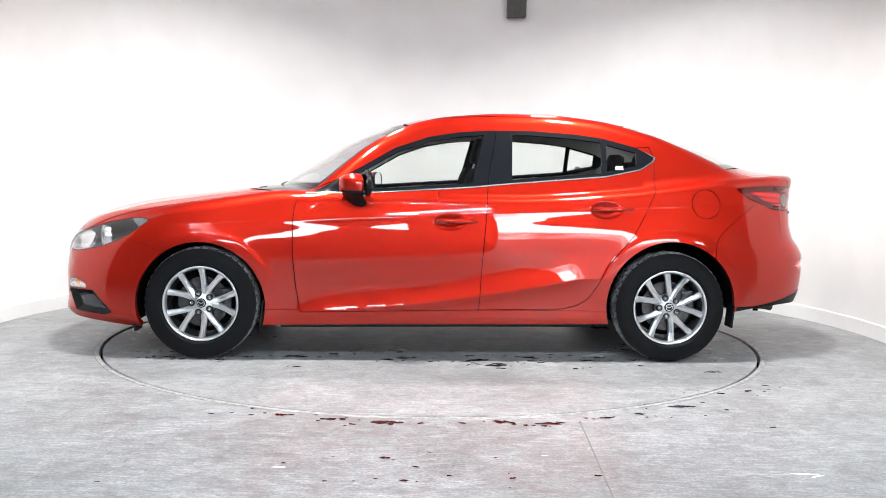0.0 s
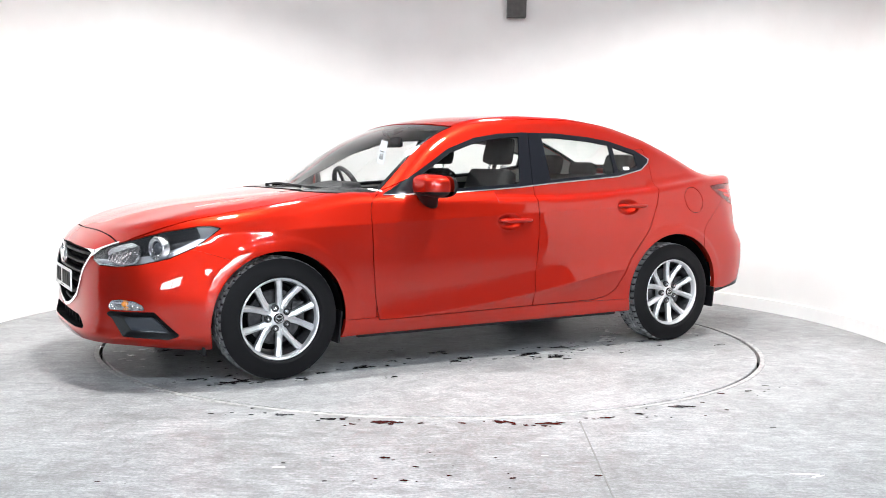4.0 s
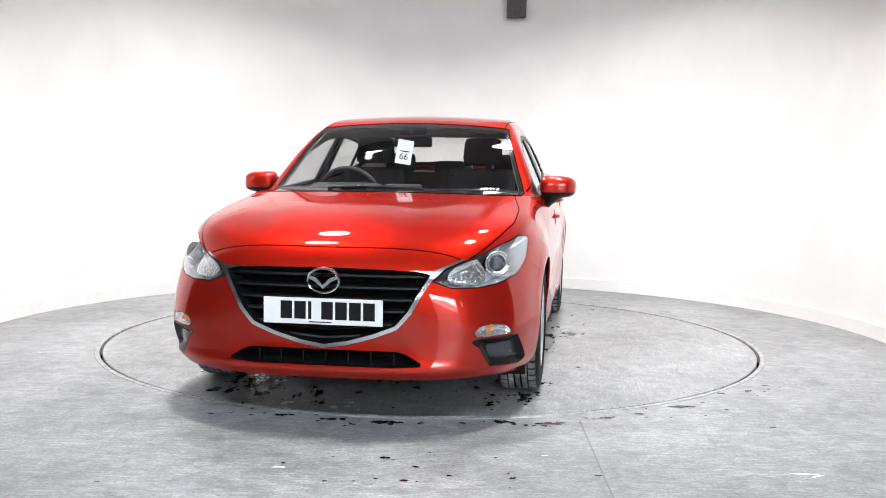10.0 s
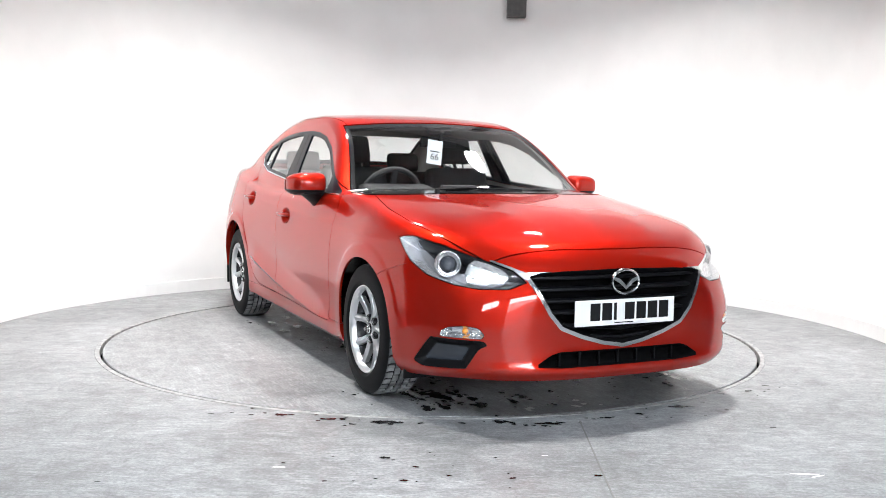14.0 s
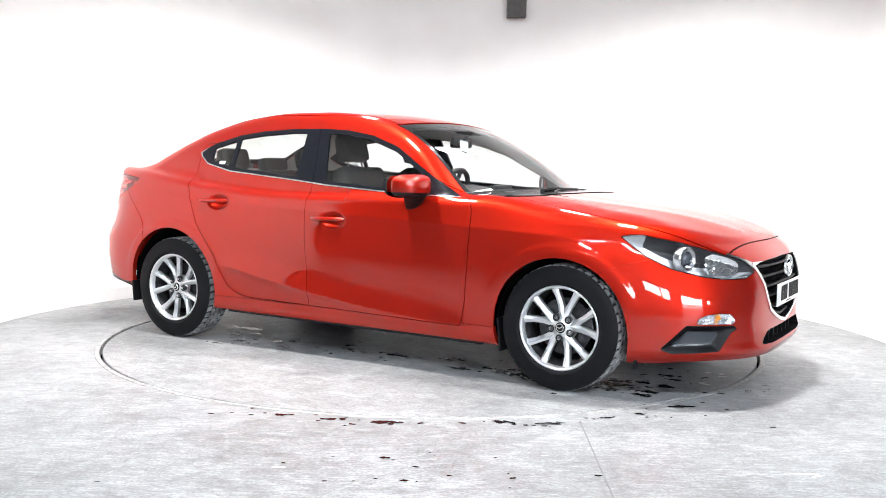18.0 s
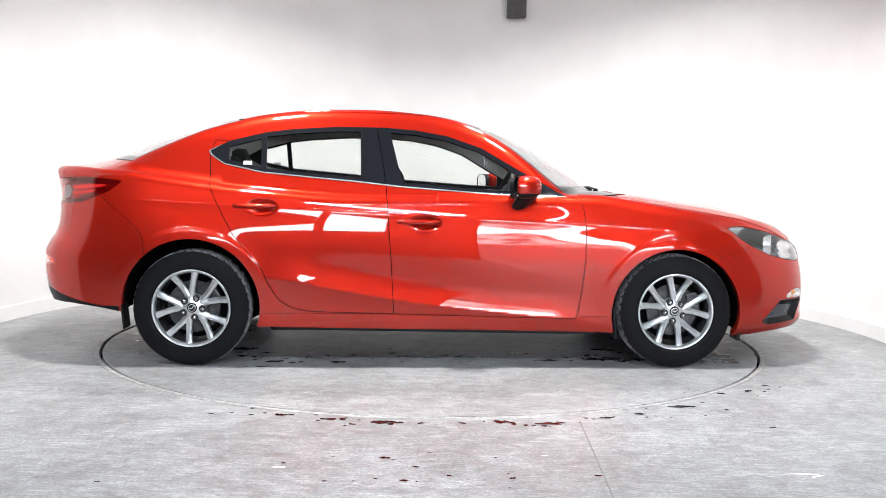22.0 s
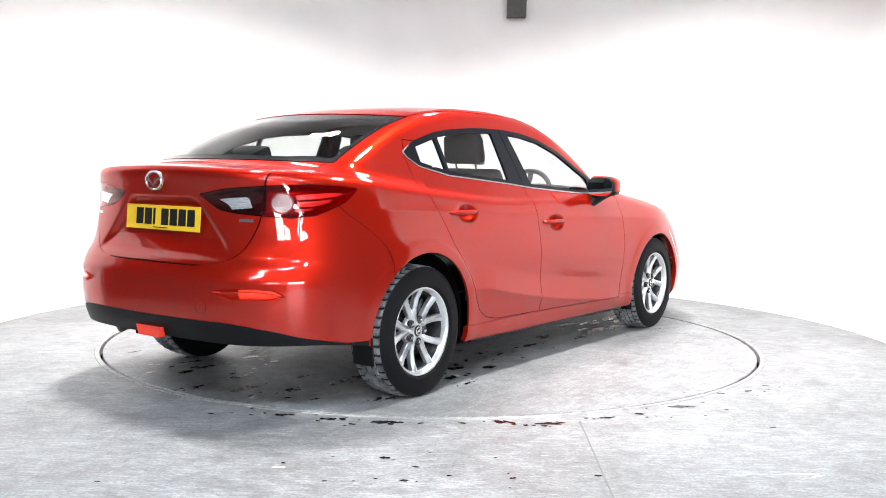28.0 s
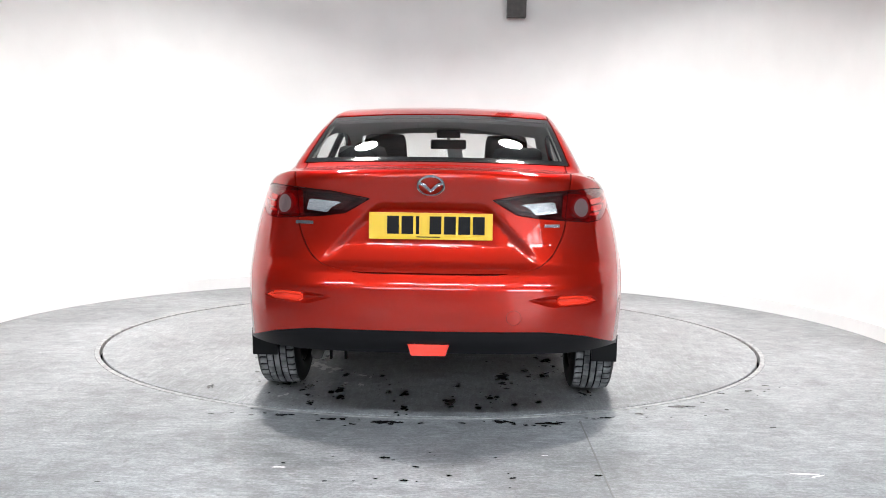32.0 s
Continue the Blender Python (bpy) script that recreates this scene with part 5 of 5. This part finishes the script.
# ---- wipers
for a, b, c in (((0.99, -0.33, 0.978), (0.985, -0.15, 0.988), (0.975, 0.20, 0.978)), ((0.975, 0.10, 0.974), (0.955, 0.33, 0.974), (0.925, 0.46, 0.966))):
    bm = bmesh.new()
    pts = [Vector(a).lerp(Vector(b), f) if f <= 1 else Vector(b).lerp(Vector(c), f - 1) for f in (0, 0.33, 0.66, 1, 1.33, 1.66, 2)]
    tube(bm, [OFF + p + Vector((0.0, 0, 0.016)) for p in pts], 0.006, 6)
    w = part("wiper", fix(bm), BLACK, car, "black wiper arm and blade")
    bm = bmesh.new()
    tube(bm, [OFF + p + Vector((-0.012, 0, 0.008)) for p in pts[1:]], 0.005, 6)
    part("blade", fix(bm), SEAL, w)
    bm = bmesh.new()
    lathe(bm, [(0.001, 0.022), (0.012, 0.020), (0.016, 0.0)], 12, at=OFF + Vector(a))
    part("pivot", fix(bm), BLACK, w)

# ---- cabin
inner = cut(whole, 0.97 - whole[0][:, 2])[0]
for area, grow in ((GLASS_AREA, -0.012), (SCREEN_AREA, -0.015), (BACK_AREA, -0.015)):
    inner = cut(inner, area(inner[0], inner[1]) - grow)[1]
inner = cut(inner, np.maximum(inner[0][:, 0] - 0.78, -1.75 - inner[0][:, 0]))[0]
panel("headliner", offset(inner, 0.028), LINER, label="pale grey roof lining and pillar trim", rim=0)
tub = cut(whole, np.maximum.reduce([whole[0][:, 2] - 1.03, 0.42 - whole[0][:, 2], whole[0][:, 0] - 0.85, -1.75 - whole[0][:, 0], 0.4 - np.abs(whole[1][:, 1])]))[0]
tub = cut(tub, np.minimum(tub[0][:, 2] - 0.955 - 0.055 * np.clip(0.7 - tub[0][:, 0], 0, 3), 9))[0]
tub = cut(tub, 0.42 - np.hypot(tub[0][:, 0] - HUB_R[0], tub[0][:, 2] - 0.33))[0]
flush("door_trim", offset(tub, 0.055), TRIM, label="dark door trim and cabin side", rim=0)


def seat(x, y):
    e = new("front_seat")
    e.parent = car
    e.location = OFF + Vector((x, y, 0.0))
    for name, size, at, turn, soft in (("seat_cushion", (0.50, 0.50, 0.16), (0.10, 0, 0.50), (0, -8, 0), 0.05), ("backrest", (0.13, 0.48, 0.58), (-0.20, 0, 0.83), (0, -17, 0), 0.055),
                                       ("headrest", (0.09, 0.27, 0.18), (-0.325, 0, 1.225), (0, -12, 0), 0.04)):
        bm = bmesh.new()
        box(bm, size, at, turn, bevel=soft, taper=0.92)
        part(name, bm, CLOTH, e, smooth=True)
    for d in (-0.07, 0.07):
        bm = bmesh.new()
        tube(bm, [(-0.275, d, 1.06), (-0.315, d, 1.17)], 0.006, 8)
        part("headrest_post", fix(bm), CHROME_DULL, e)


seat(0.02, 0.37), seat(0.02, -0.37)
for name, size, at, turn in (("rear_bench", (0.50, 1.28, 0.18), (-0.78, 0, 0.50), (0, -6, 0)), ("rear_backrest", (0.14, 1.26, 0.58), (-1.12, 0, 0.80), (0, -24, 0))):
    bm = bmesh.new()
    box(bm, size, at, turn, bevel=0.05)
    bmesh.ops.transform(bm, matrix=SHIFT, verts=bm.verts)
    part(name, bm, CLOTH, car, "dark cloth rear seat", smooth=True)
for y in (-0.40, 0.0, 0.40):
    bm = bmesh.new()
    box(bm, (0.09, 0.25, 0.15 if y else 0.10), (-1.265, y, 1.145 if y else 1.115), (0, -14, 0), bevel=0.04)
    bmesh.ops.transform(bm, matrix=SHIFT, verts=bm.verts)
    part("rear_headrest", bm, CLOTH, car, smooth=True)
bm = bmesh.new()
box(bm, (0.46, 1.20, 0.03), (-1.50, 0, 1.055), (0, 4, 0), bevel=0.01)
bmesh.ops.transform(bm, matrix=SHIFT, verts=bm.verts)
part("parcel_shelf", bm, TRIM, car)
bm = bmesh.new()
box(bm, (0.07, 0.26, 0.035), (-1.60, 0, 1.105), bevel=0.01)
bmesh.ops.transform(bm, matrix=SHIFT, verts=bm.verts)
part("high_brake_lamp", bm, LAMP_DARK, car, "dark high brake lamp behind the glass")
bm = bmesh.new()
box(bm, (0.52, 1.36, 0.20), (0.62, 0, 0.845), (0, 6, 0), bevel=0.06)
box(bm, (0.20, 0.44, 0.10), (0.52, -0.37, 0.955), (0, 10, 0), bevel=0.04)
box(bm, (0.04, 0.22, 0.06), (0.56, 0.0, 0.98), (0, -10, 0), bevel=0.01)
bmesh.ops.transform(bm, matrix=SHIFT, verts=bm.verts)
part("dashboard", bm, TRIM, car, "dark grey dashboard", smooth=True)
bm = bmesh.new()
ring = [Vector((0.185 * math.cos(a), 0.185 * math.sin(a), 0)) for a in (2 * math.pi * k / 40 for k in range(40))]
tube(bm, ring + [ring[0]], 0.016, 10)
box(bm, (0.10, 0.13, 0.05), (0, 0, -0.03), bevel=0.02)
for a in (0, 180, 270):
    box(bm, (0.12, 0.035, 0.012), (0.12 * math.cos(radians(a)), 0.12 * math.sin(radians(a)), -0.01), (0, 0, a), bevel=0.004)
bmesh.ops.transform(bm, matrix=SHIFT @ Matrix.Translation((0.40, -0.37, 0.93)) @ pose(0, 0, 0, 0, -66, 0) @ pose(0, 0, 0, 0, 0, 90), verts=bm.verts)
part("steering_wheel", fix(bm), TRIM, car, "black steering wheel", smooth=True)
bm = bmesh.new()
box(bm, (0.03, 0.24, 0.065), (0.27, 0.0, 1.268), (0, 8, 0), bevel=0.014)
tube(bm, [(0.285, 0, 1.28), (0.33, 0, 1.33)], 0.012)
bmesh.ops.transform(bm, matrix=SHIFT, verts=bm.verts)
part("rear_view_mirror", fix(bm), BLACK, car, "black rear-view mirror")
bm = bmesh.new()
box(bm, (0.10, 0.16, 0.035), (0.26, 0.0, 1.345), (0, 24, 0), bevel=0.01)
bmesh.ops.transform(bm, matrix=SHIFT, verts=bm.verts)
part("sensor_housing", bm, BLACK, car)
tag_m = SHIFT @ Matrix.Translation((0.318, -0.045, 1.205)) @ pose(0, 0, 0, 0, -8, 0) @ pose(0, 0, 0, -8, 0, 0)
bm = bmesh.new()
box(bm, (0.003, 0.10, 0.15), bevel=0.001)
bmesh.ops.transform(bm, matrix=tag_m, verts=bm.verts)
tag = part("hanging_tag", bm, PAPER, car, "pale blue card tag with the number 66")
txt = bpy.data.curves.new("tag_number", "FONT")
txt.body, txt.size, txt.extrude, txt.align_x, txt.align_y = "66", 0.058, 0.0006, "CENTER", "CENTER"
t = new("tag_number", txt)
t.parent = tag
txt.materials.append(INK)
t.matrix_basis = tag_m @ Matrix.Translation((0.0026, 0, -0.03)) @ Matrix(((0, 0, 1, 0), (1, 0, 0, 0), (0, 1, 0, 0), (0, 0, 0, 1)))
bm = bmesh.new()
box(bm, (0.002, 0.062, 0.006), (0.0022, 0, 0.004))
bmesh.ops.transform(bm, matrix=tag_m, verts=bm.verts)
part("plain_bar", bm, INK, tag)
for s in (1, -1):
    bm = bmesh.new()
    box(bm, (0.045, 0.003, 0.022), (-1.062, s * 0.716, 1.124), (s * 22, 0, 0))
    bmesh.ops.transform(bm, matrix=SHIFT, verts=bm.verts)
    part("window_sticker", bm, PAPER, car, "small white window sticker")

panel("seal", join(GAPS), SEAL, label="dark panel joint", rim=0)


# ---------------------------------------------------------------- movement


def motions():
    """The table runs up to speed, then turns steadily; the car rides on it."""
    turn = [(0.0, 181.41), (0.5, 182.72), (1.0, 184.95), (1.5, 188.46), (2.0, 192.4), (2.5, 196.55)]
    t = 3.0
    while t < 32.01:
        turn.append((t, 222.07 + 8.508 * (t - 5.5)))
        t += 0.5
    rows = [(t, pose(0, 0, 0, 0, 0, a)) for t, a in turn]
    walk(car, rows)
    walk(turntable, rows)


motions()
